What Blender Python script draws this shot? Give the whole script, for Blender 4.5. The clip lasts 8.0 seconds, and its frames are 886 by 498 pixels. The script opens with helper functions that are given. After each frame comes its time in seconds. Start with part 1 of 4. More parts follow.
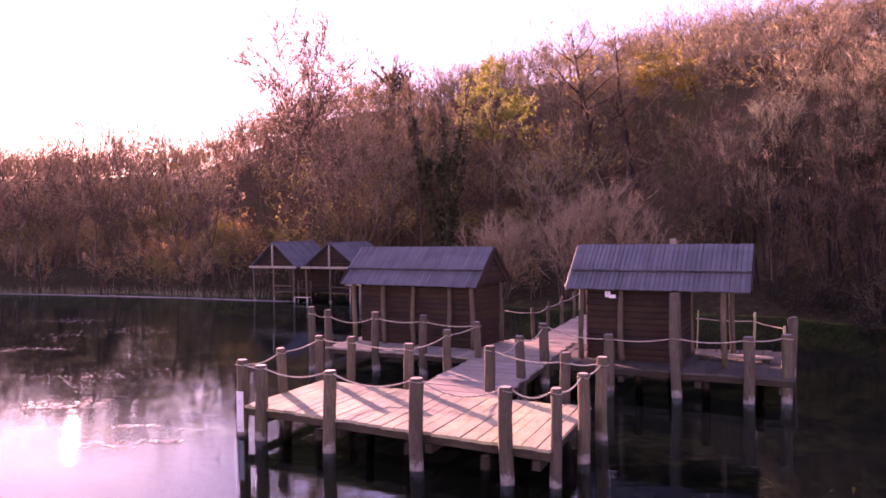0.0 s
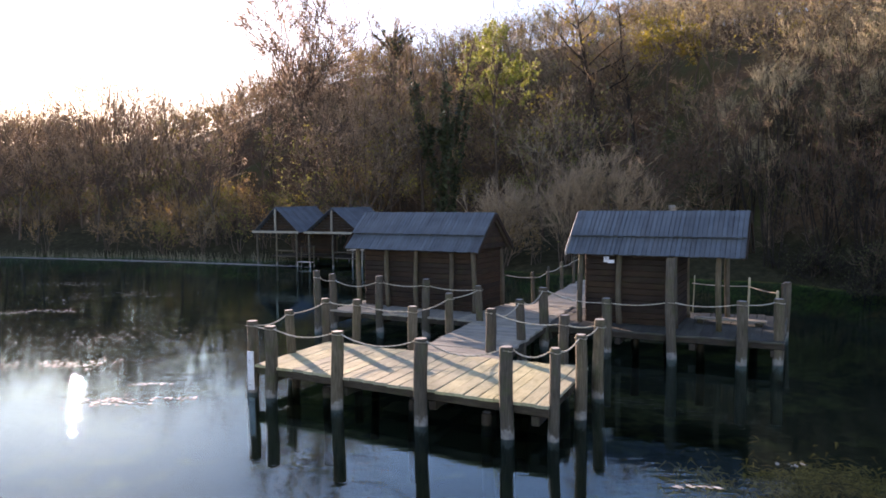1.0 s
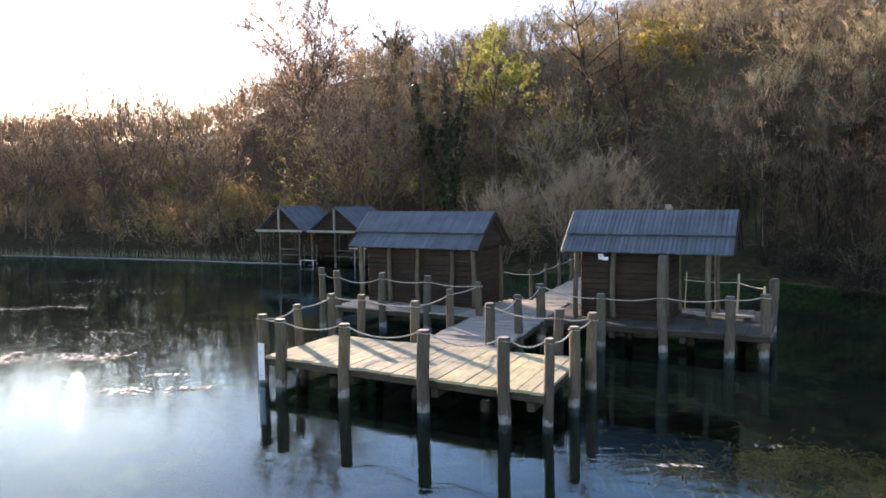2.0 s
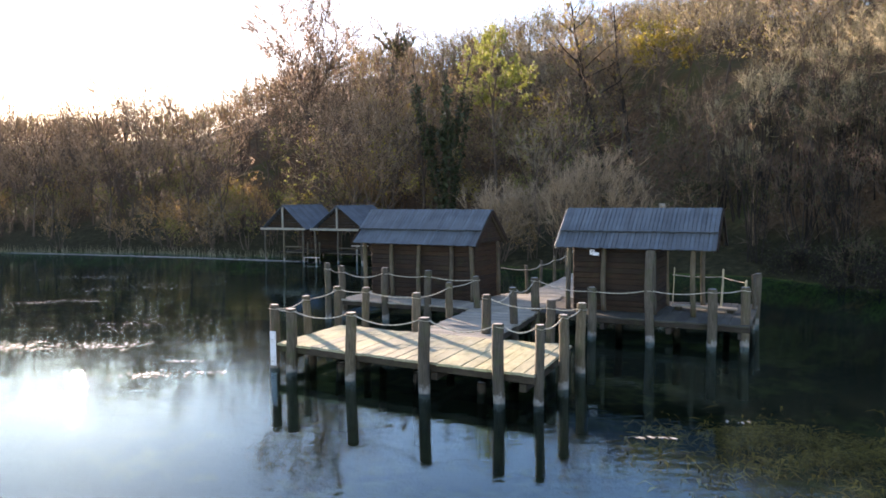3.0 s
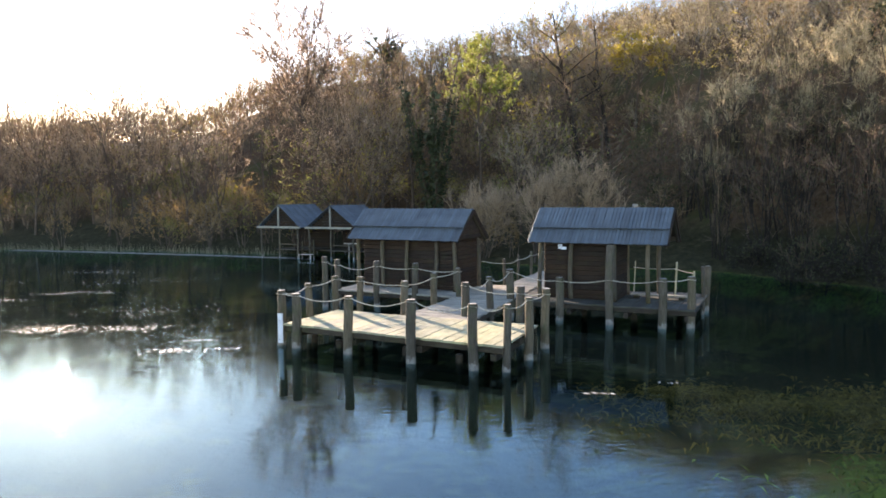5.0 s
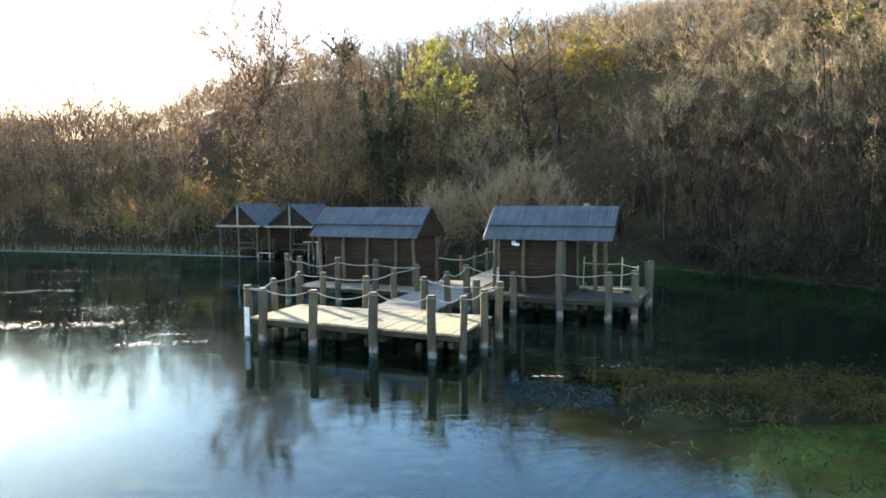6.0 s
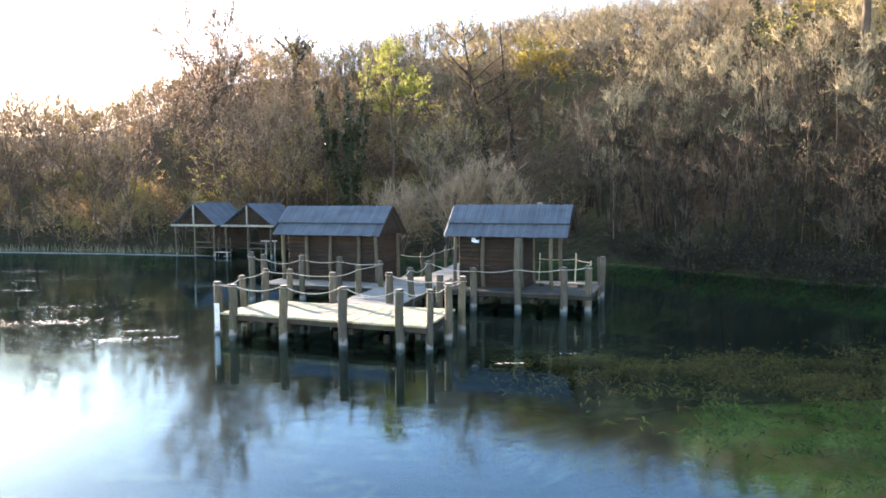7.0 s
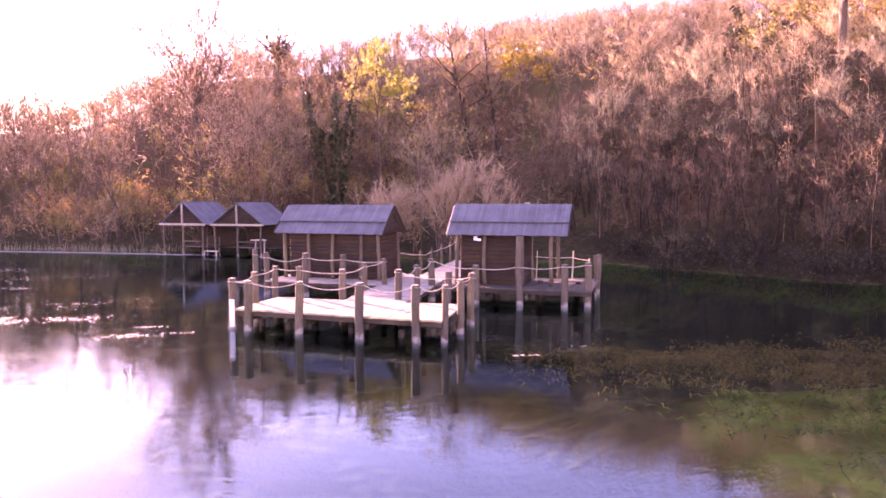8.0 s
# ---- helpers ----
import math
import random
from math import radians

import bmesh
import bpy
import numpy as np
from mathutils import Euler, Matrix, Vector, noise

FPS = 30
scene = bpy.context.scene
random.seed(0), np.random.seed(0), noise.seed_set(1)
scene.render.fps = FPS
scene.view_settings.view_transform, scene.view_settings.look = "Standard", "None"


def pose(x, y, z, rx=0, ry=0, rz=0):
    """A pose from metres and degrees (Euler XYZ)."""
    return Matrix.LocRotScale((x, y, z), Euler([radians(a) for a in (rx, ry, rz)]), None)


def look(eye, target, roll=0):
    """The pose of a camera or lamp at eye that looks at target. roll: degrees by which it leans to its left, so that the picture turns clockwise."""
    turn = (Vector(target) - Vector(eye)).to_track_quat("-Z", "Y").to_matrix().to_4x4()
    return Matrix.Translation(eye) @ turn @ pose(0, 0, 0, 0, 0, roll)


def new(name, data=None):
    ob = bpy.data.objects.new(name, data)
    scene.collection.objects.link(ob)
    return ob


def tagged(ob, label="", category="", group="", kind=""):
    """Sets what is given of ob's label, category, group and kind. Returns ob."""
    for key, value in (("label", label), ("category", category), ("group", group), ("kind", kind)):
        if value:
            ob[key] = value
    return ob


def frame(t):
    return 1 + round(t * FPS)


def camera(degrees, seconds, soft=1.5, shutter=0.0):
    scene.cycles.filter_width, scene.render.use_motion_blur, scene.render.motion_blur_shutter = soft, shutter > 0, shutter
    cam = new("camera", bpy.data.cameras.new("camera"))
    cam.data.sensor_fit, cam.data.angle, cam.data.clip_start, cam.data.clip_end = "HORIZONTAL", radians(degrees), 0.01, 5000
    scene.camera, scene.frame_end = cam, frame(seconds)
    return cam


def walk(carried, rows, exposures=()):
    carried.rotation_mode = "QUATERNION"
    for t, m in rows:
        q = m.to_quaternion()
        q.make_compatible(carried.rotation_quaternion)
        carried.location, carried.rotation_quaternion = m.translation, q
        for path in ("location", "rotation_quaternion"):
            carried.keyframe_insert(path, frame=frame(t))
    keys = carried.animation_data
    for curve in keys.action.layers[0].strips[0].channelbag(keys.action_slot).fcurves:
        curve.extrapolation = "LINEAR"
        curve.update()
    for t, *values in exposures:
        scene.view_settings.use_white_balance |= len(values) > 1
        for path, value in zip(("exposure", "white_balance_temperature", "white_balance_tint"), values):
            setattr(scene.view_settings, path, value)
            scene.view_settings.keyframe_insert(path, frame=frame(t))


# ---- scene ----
cam = camera(64.2, 8.0, soft=1.7)
PATH = [
    (0, (0.02, -0.545, 3.906), (-0.064, 1.452, 3.862), -0.8),
    (0.5, (0.004, -0.719, 3.905), (-0.082, 1.276, 3.789), -0.7),
    (1, (-0.023, -0.952, 3.914), (-0.109, 1.041, 3.773), -0.6),
    (1.5, (-0.026, -1.249, 3.921), (-0.112, 0.744, 3.779), -0.6),
    (3, (0.046, -2.766, 3.885), (-0.041, -0.773, 3.741), -0.5),
    (3.5, (0.074, -3.294, 3.869), (-0.012, -1.301, 3.725), -0.5),
    (4, (0.135, -3.931, 3.867), (0.049, -1.938, 3.725), -0.5),
    (5.5, (0.312, -5.896, 3.888), (0.303, -3.901, 3.744), -0.3),
    (6, (0.237, -6.388, 3.862), (0.301, -4.394, 3.717), -0.3),
    (6.5, (0.083, -6.861, 3.854), (0.22, -4.871, 3.708), -0.3),
    (7, (-0.18, -7.245, 3.839), (0.021, -5.261, 3.692), -0.3),
    (7.5, (-0.586, -7.554, 3.799), (-0.341, -5.574, 3.654), -0.2),
    (8, (-1.333, -7.737, 3.801), (-1.054, -5.762, 3.655), -0.1),
]

# seconds, stops, kelvin, tint
TONE = [
    (0.0, 2.15, 8600, 126), (0.3, 1.68, 7800, 90), (0.5, 1.25, 7400, 58), (0.8, 1.55, 7250, 44), (1.0, 1.88, 7250, 38), (1.5, 2.12, 7250, 34), (3.0, 2.24, 7250, 31),
    (5.3, 2.36, 7250, 24), (6.5, 2.7, 7150, 18), (7.0, 2.98, 7150, 26), (7.5, 3.25, 7900, 68), (8.0, 3.48, 8700, 116),
]
walk(cam, [(t, look(eye, target, roll)) for t, eye, target, roll in PATH], TONE)

# ---- sky and sun ----
SUN_AZ, SUN_EL = -30.5, 14.0            # degrees from +y towards +x, degrees up
world = bpy.data.worlds.new("sky")
scene.world = world
world.use_nodes = True
wn = world.node_tree.nodes
sky = wn.new("ShaderNodeTexSky")
sky.sky_type = "NISHITA"
sky.sun_disc = False
sky.sun_elevation = radians(SUN_EL)
sky.sun_rotation = radians(SUN_AZ)
sky.air_density, sky.dust_density, sky.ozone_density = 1.0, 0.3, 1.6
rich = wn.new("ShaderNodeHueSaturation")
rich.inputs["Saturation"].default_value = 1.1
world.node_tree.links.new(sky.outputs[0], rich.inputs["Color"])
world.node_tree.links.new(rich.outputs[0], wn["Background"].inputs[0])
wn["Background"].inputs[1].default_value = 0.108
sun = new("sun", bpy.data.lights.new("sun", "SUN"))
sun.data.energy, sun.data.angle, sun.data.color = 5.0, radians(0.6), (1.0, 0.89, 0.71)
sun_way = Vector((math.sin(radians(SUN_AZ)) * math.cos(radians(SUN_EL)), math.cos(radians(SUN_AZ)) * math.cos(radians(SUN_EL)), math.sin(radians(SUN_EL))))
sun.matrix_world = look(sun_way * 200, (0, 0, 0))


# ---- materials ----
class Nodes:
    """A small wrapper for building a node material."""
    def __init__(self, name):
        self.mat = bpy.data.materials.new(name)
        self.mat.use_nodes = True
        self.tree = self.mat.node_tree
        self.bsdf = self.tree.nodes["Principled BSDF"]
        self.out = self.tree.nodes["Material Output"]

    def add(self, kind):
        return self.tree.nodes.new(kind)

    def link(self, a, b):
        self.tree.links.new(a, b)

    def coords(self, scale=(1, 1, 1), world=False):
        m = self.add("ShaderNodeMapping")
        m.inputs["Scale"].default_value = scale
        if world:
            g = self.add("ShaderNodeNewGeometry")
            self.link(g.outputs["Position"], m.inputs[0])
        else:
            t = self.add("ShaderNodeTexCoord")
            self.link(t.outputs["Object"], m.inputs[0])
        return m.outputs[0]

    def noise(self, vec, scale, detail=4, rough=0.6):
        n = self.add("ShaderNodeTexNoise")
        n.inputs["Scale"].default_value = scale
        n.inputs["Detail"].default_value = detail
        n.inputs["Roughness"].default_value = rough
        self.link(vec, n.inputs["Vector"])
        return n.outputs["Fac"]

    def ramp(self, fac, stops):
        r = self.add("ShaderNodeValToRGB")
        el = r.color_ramp.elements
        while len(el) < len(stops):
            el.new(0.5)
        for e, (p, c) in zip(el, stops):
            e.position, e.color = p, (*c, 1)
        self.link(fac, r.inputs[0])
        return r.outputs[0]

    def mix(self, a, b, fac, mode="MIX"):
        m = self.add("ShaderNodeMix")
        m.data_type, m.blend_type = "RGBA", mode
        for sock, v in ((m.inputs[0], fac), (m.inputs[6], a), (m.inputs[7], b)):
            if hasattr(v, "is_output"):
                self.link(v, sock)
            elif isinstance(v, tuple):
                sock.default_value = (*v, 1)
            else:
                sock.default_value = v
        return m.outputs[2]

    def maths(self, op, a, b=0.0):
        m = self.add("ShaderNodeMath")
        m.operation = op
        for sock, v in zip(m.inputs, (a, b)):
            if hasattr(v, "is_output"):
                self.link(v, sock)
            else:
                sock.default_value = v
        return m.outputs[0]

    def bump(self, fac, strength, dist):
        b = self.add("ShaderNodeBump")
        b.inputs["Strength"].default_value = strength
        b.inputs["Distance"].default_value = dist
        self.link(fac, b.inputs["Height"])
        self.link(b.outputs[0], self.bsdf.inputs["Normal"])

    def done(self, colour, rough=0.8, spec=0.3):
        self.link(colour, self.bsdf.inputs["Base Color"])
        if hasattr(rough, "is_output"):
            self.link(rough, self.bsdf.inputs["Roughness"])
        else:
            self.bsdf.inputs["Roughness"].default_value = rough
        self.bsdf.inputs["Specular IOR Level"].default_value = spec
        return self.mat


def wood(name, dark, mid, pale, grain=(1, 1, 1), rough=0.8, spread=0.35, moss=0.0, band=None, relief=0.006):
    """Weathered timber: grain stretched along one axis, blotches, and a tone of its own for each piece."""
    n = Nodes(name)
    v = n.coords(grain)
    fine = n.noise(v, 22, 5, 0.65)
    blot = n.noise(n.coords((1, 1, 1), True), 1.7, 4, 0.6)
    c = n.ramp(fine, [(0.28, dark), (0.5, mid), (0.74, pale)])
    c = n.mix(c, n.ramp(blot, [(0.3, tuple(x * 0.55 for x in mid)), (0.7, pale)]), 0.4)
    info = n.add("ShaderNodeObjectInfo")
    hsv = n.add("ShaderNodeHueSaturation")
    n.link(c, hsv.inputs["Color"])
    n.link(n.maths("ADD", n.maths("MULTIPLY", info.outputs["Random"], spread), 1 - spread / 2), hsv.inputs["Value"])
    n.link(n.maths("ADD", n.maths("MULTIPLY", info.outputs["Random"], 0.3), 0.8), hsv.inputs["Saturation"])
    c = hsv.outputs[0]
    if moss:
        m = n.ramp(n.noise(n.coords((1, 1, 1), True), 3.1, 5, 0.7), [(0.5, (0, 0, 0)), (0.72, (moss, moss, moss))])
        c = n.mix(c, (0.07, 0.09, 0.03), m)
    if band:
        g = n.add("ShaderNodeNewGeometry")
        sep = n.add("ShaderNodeSeparateXYZ")
        n.link(g.outputs["Position"], sep.inputs[0])
        edge = n.maths("ADD", sep.outputs["Z"], n.maths("MULTIPLY", n.noise(n.coords((1, 1, 0.5), True), 5, 5, 0.75), 0.55))
        low, high, tone = band
        r = n.ramp(n.maths("DIVIDE", edge, 1.0), [(low, (0.15, 0.15, 0.15)), (low + 0.05, (1, 1, 1)), (high, (1, 1, 1)), (high + 0.06, (0, 0, 0))])
        c = n.mix(c, tone, n.maths("MULTIPLY", n.maths("MULTIPLY", r, n.noise(n.coords((1, 1, 1), True), 14, 4, 0.7)), 0.95))
    n.bump(fine, 0.5, relief)
    return n.done(c, rough, 0.25)


def tint(name, a, b, scale, rough=0.85, island=0.5, translucent=0.0):
    """Twigs, bark and leaves: each piece between two colours, with mottling."""
    n = Nodes(name)
    g = n.add("ShaderNodeNewGeometry")
    f = n.maths("ADD", n.maths("MULTIPLY", g.outputs["Random Per Island"], island),
                n.maths("MULTIPLY", n.noise(n.coords((1, 1, 1), True), scale, 3, 0.6), 1 - island))
    c = n.ramp(f, [(0.2, a), (0.75, b)])
    n.done(c, rough, 0.2)
    if translucent:
        t = n.add("ShaderNodeBsdfTranslucent")
        n.link(c, t.inputs[0])
        m = n.add("ShaderNodeMixShader")
        m.inputs[0].default_value = translucent
        n.link(n.bsdf.outputs[0], m.inputs[1])
        n.link(t.outputs[0], m.inputs[2])
        n.link(m.outputs[0], n.out.inputs[0])
    return n.mat


M_DECK = wood("sun_bleached_planks", (0.22, 0.185, 0.095), (0.44, 0.40, 0.225), (0.6, 0.555, 0.345), (0.12, 2.2, 2.2), 0.75, 0.38, 0.35)
# dark wood, made darker still to hold the shade on the hut deck
M_DECK_SHADE = wood("grey_shaded_planks", (0.03, 0.03, 0.025), (0.065, 0.064, 0.052), (0.12, 0.118, 0.098), (0.12, 2.2, 2.2), 0.75, 0.4, 0.4)
# greyer wood; on the gangway part of the huts' shade is in this colour
M_DECK_MID = wood("mid_grey_planks", (0.16, 0.14, 0.105), (0.32, 0.29, 0.225), (0.46, 0.43, 0.34), (0.12, 2.2, 2.2), 0.75, 0.35, 0.25)
M_POST = wood("grey_post_timber", (0.03, 0.023, 0.014), (0.098, 0.078, 0.05), (0.2, 0.165, 0.115), (2.0, 2.0, 0.16), 0.9, 0.5, 0.6, (0.2, 0.44, (0.42, 0.40, 0.36)), 0.02)
M_END = wood("cut_post_end", (0.24, 0.22, 0.19), (0.4, 0.37, 0.33), (0.53, 0.5, 0.45), (6, 6, 6))
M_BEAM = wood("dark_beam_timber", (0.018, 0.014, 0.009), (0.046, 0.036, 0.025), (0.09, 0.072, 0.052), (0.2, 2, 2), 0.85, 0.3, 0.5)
M_WALL = wood("brown_wall_boards", (0.011, 0.007, 0.005), (0.031, 0.019, 0.012), (0.068, 0.042, 0.026), (0.15, 2, 2), 0.8, 0.45, 0.2)
M_ROOF = wood("silvered_roof_boards", (0.044, 0.058, 0.068), (0.09, 0.112, 0.128), (0.16, 0.19, 0.21), (2.6, 0.12, 2.6), 0.6, 0.32, 0.0)
M_PALE = wood("pale_bare_timber", (0.3, 0.26, 0.2), (0.5, 0.44, 0.36), (0.62, 0.56, 0.47), (2, 2, 0.3), 0.75, 0.25)


def rope_material():
    n = Nodes("pale_hemp_rope")
    w = n.add("ShaderNodeTexWave")
    w.wave_type, w.bands_direction = "BANDS", "DIAGONAL"
    w.inputs["Scale"].default_value = 9
    w.inputs["Distortion"].default_value = 1.5
    n.link(n.coords((1, 1, 1)), w.inputs["Vector"])
    c = n.ramp(w.outputs["Fac"], [(0.1, (0.42, 0.36, 0.26)), (0.7, (0.68, 0.62, 0.5))])
    c = n.mix(c, (0.3, 0.27, 0.2), n.maths("MULTIPLY", n.noise(n.coords((1, 1, 1), True), 2.0), 0.5))
    n.bump(w.outputs["Fac"], 0.6, 0.004)
    return n.done(c, 0.9, 0.1)


def plain_material(name, colour, rough, wear):
    n = Nodes(name)
    f = n.noise(n.coords((1, 1, 1), True), 6, 5, 0.7)
    return n.done(n.mix(colour, wear, n.ramp(f, [(0.45, (0, 0, 0)), (0.75, (0.8, 0.8, 0.8))])), rough)


def water_material():
    """Clear lake water: a rippled mirror over a green-brown depth."""
    n = Nodes("lake_water")
    v = n.coords((1, 1, 1), True)
    near = n.noise(n.coords((1.0, 2.6, 1), True), 2.0, 2, 0.5)
    swell = n.noise(n.coords((0.6, 1.3, 1), True), 0.55, 2, 0.5)
    calm = n.ramp(n.noise(v, 0.09, 2, 0.5), [(0.35, (0.15, 0.15, 0.15)), (0.65, (1, 1, 1))])
    h = n.maths("ADD", n.maths("MULTIPLY", n.maths("MULTIPLY", near, calm), 0.32), n.maths("MULTIPLY", swell, 0.3))
    wavelet = n.noise(n.coords((1.0, 2.4, 1), True), 4.6, 1, 0.5)
    h = n.maths("ADD", h, n.maths("MULTIPLY", wavelet, 0.07))
    b = n.add("ShaderNodeBump")
    b.inputs["Strength"].default_value = 0.3
    b.inputs["Distance"].default_value = 0.05
    n.link(h, b.inputs["Height"])
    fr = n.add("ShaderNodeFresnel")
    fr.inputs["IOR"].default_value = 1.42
    n.link(b.outputs[0], fr.inputs["Normal"])
    gl = n.add("ShaderNodeBsdfGlossy")
    gl.inputs["Roughness"].default_value = 0.009
    gl.inputs["Color"].default_value = (0.6, 0.88, 1.0, 1)
    n.link(b.outputs[0], gl.inputs["Normal"])
    tr = n.add("ShaderNodeBsdfTransparent")
    tr.inputs[0].default_value = (0.84, 0.93, 0.84, 1)
    silt = n.add("ShaderNodeBsdfDiffuse")
    silt.inputs[0].default_value = (0.045, 0.10, 0.055, 1)
    murk = n.add("ShaderNodeMixShader")
    murk.inputs[0].default_value = 0.025
    n.link(tr.outputs[0], murk.inputs[1])
    n.link(silt.outputs[0], murk.inputs[2])
    m = n.add("ShaderNodeMixShader")
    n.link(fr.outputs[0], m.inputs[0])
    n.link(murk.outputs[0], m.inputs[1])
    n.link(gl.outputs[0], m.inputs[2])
    n.link(m.outputs[0], n.out.inputs[0])
    return n.mat


def ground_material():
    """Leaf litter on the slopes, grass on the low bank, silt and weed under water."""
    n = Nodes("lakeside_ground")
    v = n.coords((1, 1, 1), True)
    big, small = n.noise(v, 0.16, 4, 0.6), n.noise(v, 2.4, 5, 0.7)
    litter = n.mix(n.ramp(small, [(0.3, (0.05, 0.032, 0.018)), (0.55, (0.12, 0.075, 0.04)), (0.75, (0.2, 0.13, 0.07))]), (0.06, 0.07, 0.025), n.ramp(big, [(0.48, (0, 0, 0)), (0.62, (0.8, 0.8, 0.8))]))
    grass = n.ramp(small, [(0.3, (0.019, 0.019, 0.009)), (0.55, (0.043, 0.04, 0.019)), (0.75, (0.085, 0.072, 0.037))])
    bed = n.mix(n.ramp(small, [(0.3, (0.006, 0.009, 0.005)), (0.7, (0.02, 0.024, 0.012))]), n.ramp(small, [(0.3, (0.03, 0.035, 0.01)), (0.7, (0.09, 0.10, 0.03))]), n.ramp(n.noise(v, 0.3, 4, 0.65), [(0.5, (0, 0, 0)), (0.62, (1, 1, 1))]))
    g = n.add("ShaderNodeNewGeometry")
    sep = n.add("ShaderNodeSeparateXYZ")
    n.link(g.outputs["Position"], sep.inputs[0])
    weeds = n.mix(n.ramp(n.noise(v, 0.7, 4, 0.6), [(0.36, (0.26, 0.17, 0.05)), (0.47, (0.15, 0.18, 0.035)), (0.6, (0.14, 0.27, 0.04))]), (0.015, 0.02, 0.008), n.ramp(n.noise(v, 5.0, 5, 0.7), [(0.4, (0.7, 0.7, 0.7)), (0.6, (0, 0, 0))]))
    shelf = n.ramp(n.maths("MULTIPLY", sep.outputs["Y"], 0.05), [(0.45, (1, 1, 1)), (0.62, (0, 0, 0))])
    weeds = n.mix(weeds, n.ramp(n.noise(v, 0.8, 4, 0.65), [(0.38, (0.46, 0.29, 0.07)), (0.48, (0.32, 0.30, 0.05)), (0.62, (0.26, 0.46, 0.06))]), shelf)
    bed = n.mix(bed, weeds, n.ramp(n.maths("ADD", n.maths("MULTIPLY", sep.outputs["Z"], 0.5), n.maths("ADD", n.maths("MULTIPLY", n.noise(v, 0.35, 3, 0.6), 0.5), 0.7)), [(0.4, (0, 0, 0)), (0.6, (1, 1, 1))]))
    z = n.maths("ADD", sep.outputs["Z"], n.maths("MULTIPLY", big, 0.8))
    c = n.mix(grass, litter, n.ramp(n.maths("MULTIPLY", z, 0.2), [(0.42, (0, 0, 0)), (0.62, (1, 1, 1))]))
    c = n.mix(bed, c, n.ramp(sep.outputs["Z"], [(0.0, (0, 0, 0)), (0.12, (1, 1, 1))]))
    n.bump(small, 0.8, 0.08)
    return n.done(c, 0.95, 0.1)


M_ROPE = rope_material()
M_WHITE = plain_material("white_painted_board", (0.8, 0.8, 0.8), 0.5, (0.5, 0.48, 0.44))
M_WATER = water_material()
M_GROUND = ground_material()
M_BARK = tint("grey_brown_bark", (0.055, 0.04, 0.028), (0.15, 0.11, 0.08), 3.0, island=0.3)
M_TWIG = tint("grey_brown_twigs", (0.155, 0.1, 0.055), (0.36, 0.25, 0.15), 0.6)
M_TWIG_TAN = tint("tan_twigs", (0.19, 0.145, 0.09), (0.41, 0.325, 0.21), 0.6)
# bark of the oaks; also the shade in the right bank's brush
M_BARK_DARK = tint("dark_oak_and_shaded_bark", (0.018, 0.014, 0.011), (0.05, 0.04, 0.03), 3.0, island=0.3)
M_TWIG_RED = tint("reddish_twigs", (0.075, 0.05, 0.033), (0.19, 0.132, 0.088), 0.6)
M_LEAF_RUST = tint("rust_leaves", (0.19, 0.12, 0.04), (0.42, 0.27, 0.10), 0.6, 0.7, 0.6, 0.5)
M_LEAF_OLIVE = tint("olive_leaves", (0.12, 0.125, 0.03), (0.28, 0.27, 0.075), 0.6, 0.6, 0.6, 0.5)
# leaves darkened for the shade low on the right bank
M_LEAF_DARK = tint("dark_shaded_leaves", (0.04, 0.045, 0.02), (0.11, 0.115, 0.05), 0.6, 0.6, 0.6, 0.3)
M_LEAF_GOLD = tint("yellow_green_leaves", (0.23, 0.18, 0.03), (0.44, 0.35, 0.065), 0.6, 0.6, 0.6, 0.4)
M_LEAF_LIME = tint("lime_yellow_leaves", (0.19, 0.205, 0.04), (0.37, 0.39, 0.1), 0.6, 0.6, 0.6, 0.4)
# leaf colour raised to a pale tone for the sun glare on the left
M_LEAF_PALE = tint("pale_glare_leaves", (0.24, 0.16, 0.11), (0.5, 0.38, 0.28), 0.5, 0.6, 0.6, 0.6)
M_LEAF_TAN = tint("straw_tan_leaves", (0.22, 0.185, 0.09), (0.43, 0.37, 0.21), 0.5, 0.7, 0.6, 0.55)
M_TWIG_PALE = tint("pale_grey_twigs", (0.26, 0.175, 0.1), (0.48, 0.34, 0.21), 0.6)
M_IVY = tint("dark_ivy_leaves", (0.028, 0.04, 0.018), (0.08, 0.095, 0.045), 0.8, 0.45, 0.6, 0.15)
# pale stems, lightened further so the coppice band looks sunlit
M_STRAW = tint("straw_sunlit_stems", (0.32, 0.25, 0.14), (0.6, 0.49, 0.29), 0.6)
M_REED = tint("straw_reeds", (0.2, 0.17, 0.1), (0.42, 0.36, 0.22), 0.8, 0.8, 0.6, 0.2)
M_WEED = tint("wet_brown_water_weed", (0.08, 0.05, 0.015), (0.48, 0.29, 0.07), 1.2, 0.9, 0.5)
M_ALGAE = tint("green_algae", (0.035, 0.075, 0.012), (0.3, 0.46, 0.06), 1.2, 0.8, 0.5)
M_LITTER = tint("pale_floating_litter", (0.26, 0.24, 0.20), (0.55, 0.52, 0.46), 1.5, 0.75, 0.5)


# ---- mesh helpers ----
def mesh_of(name, verts, faces, mats, index=None, smooth=False):
    me = bpy.data.meshes.new(name)
    me.from_pydata(verts, [], faces)
    for m in mats:
        me.materials.append(m)
    if index is not None:
        me.polygons.foreach_set("material_index", index)
    if smooth:
        me.polygons.foreach_set("use_smooth", [True] * len(faces))
    me.update()
    return me


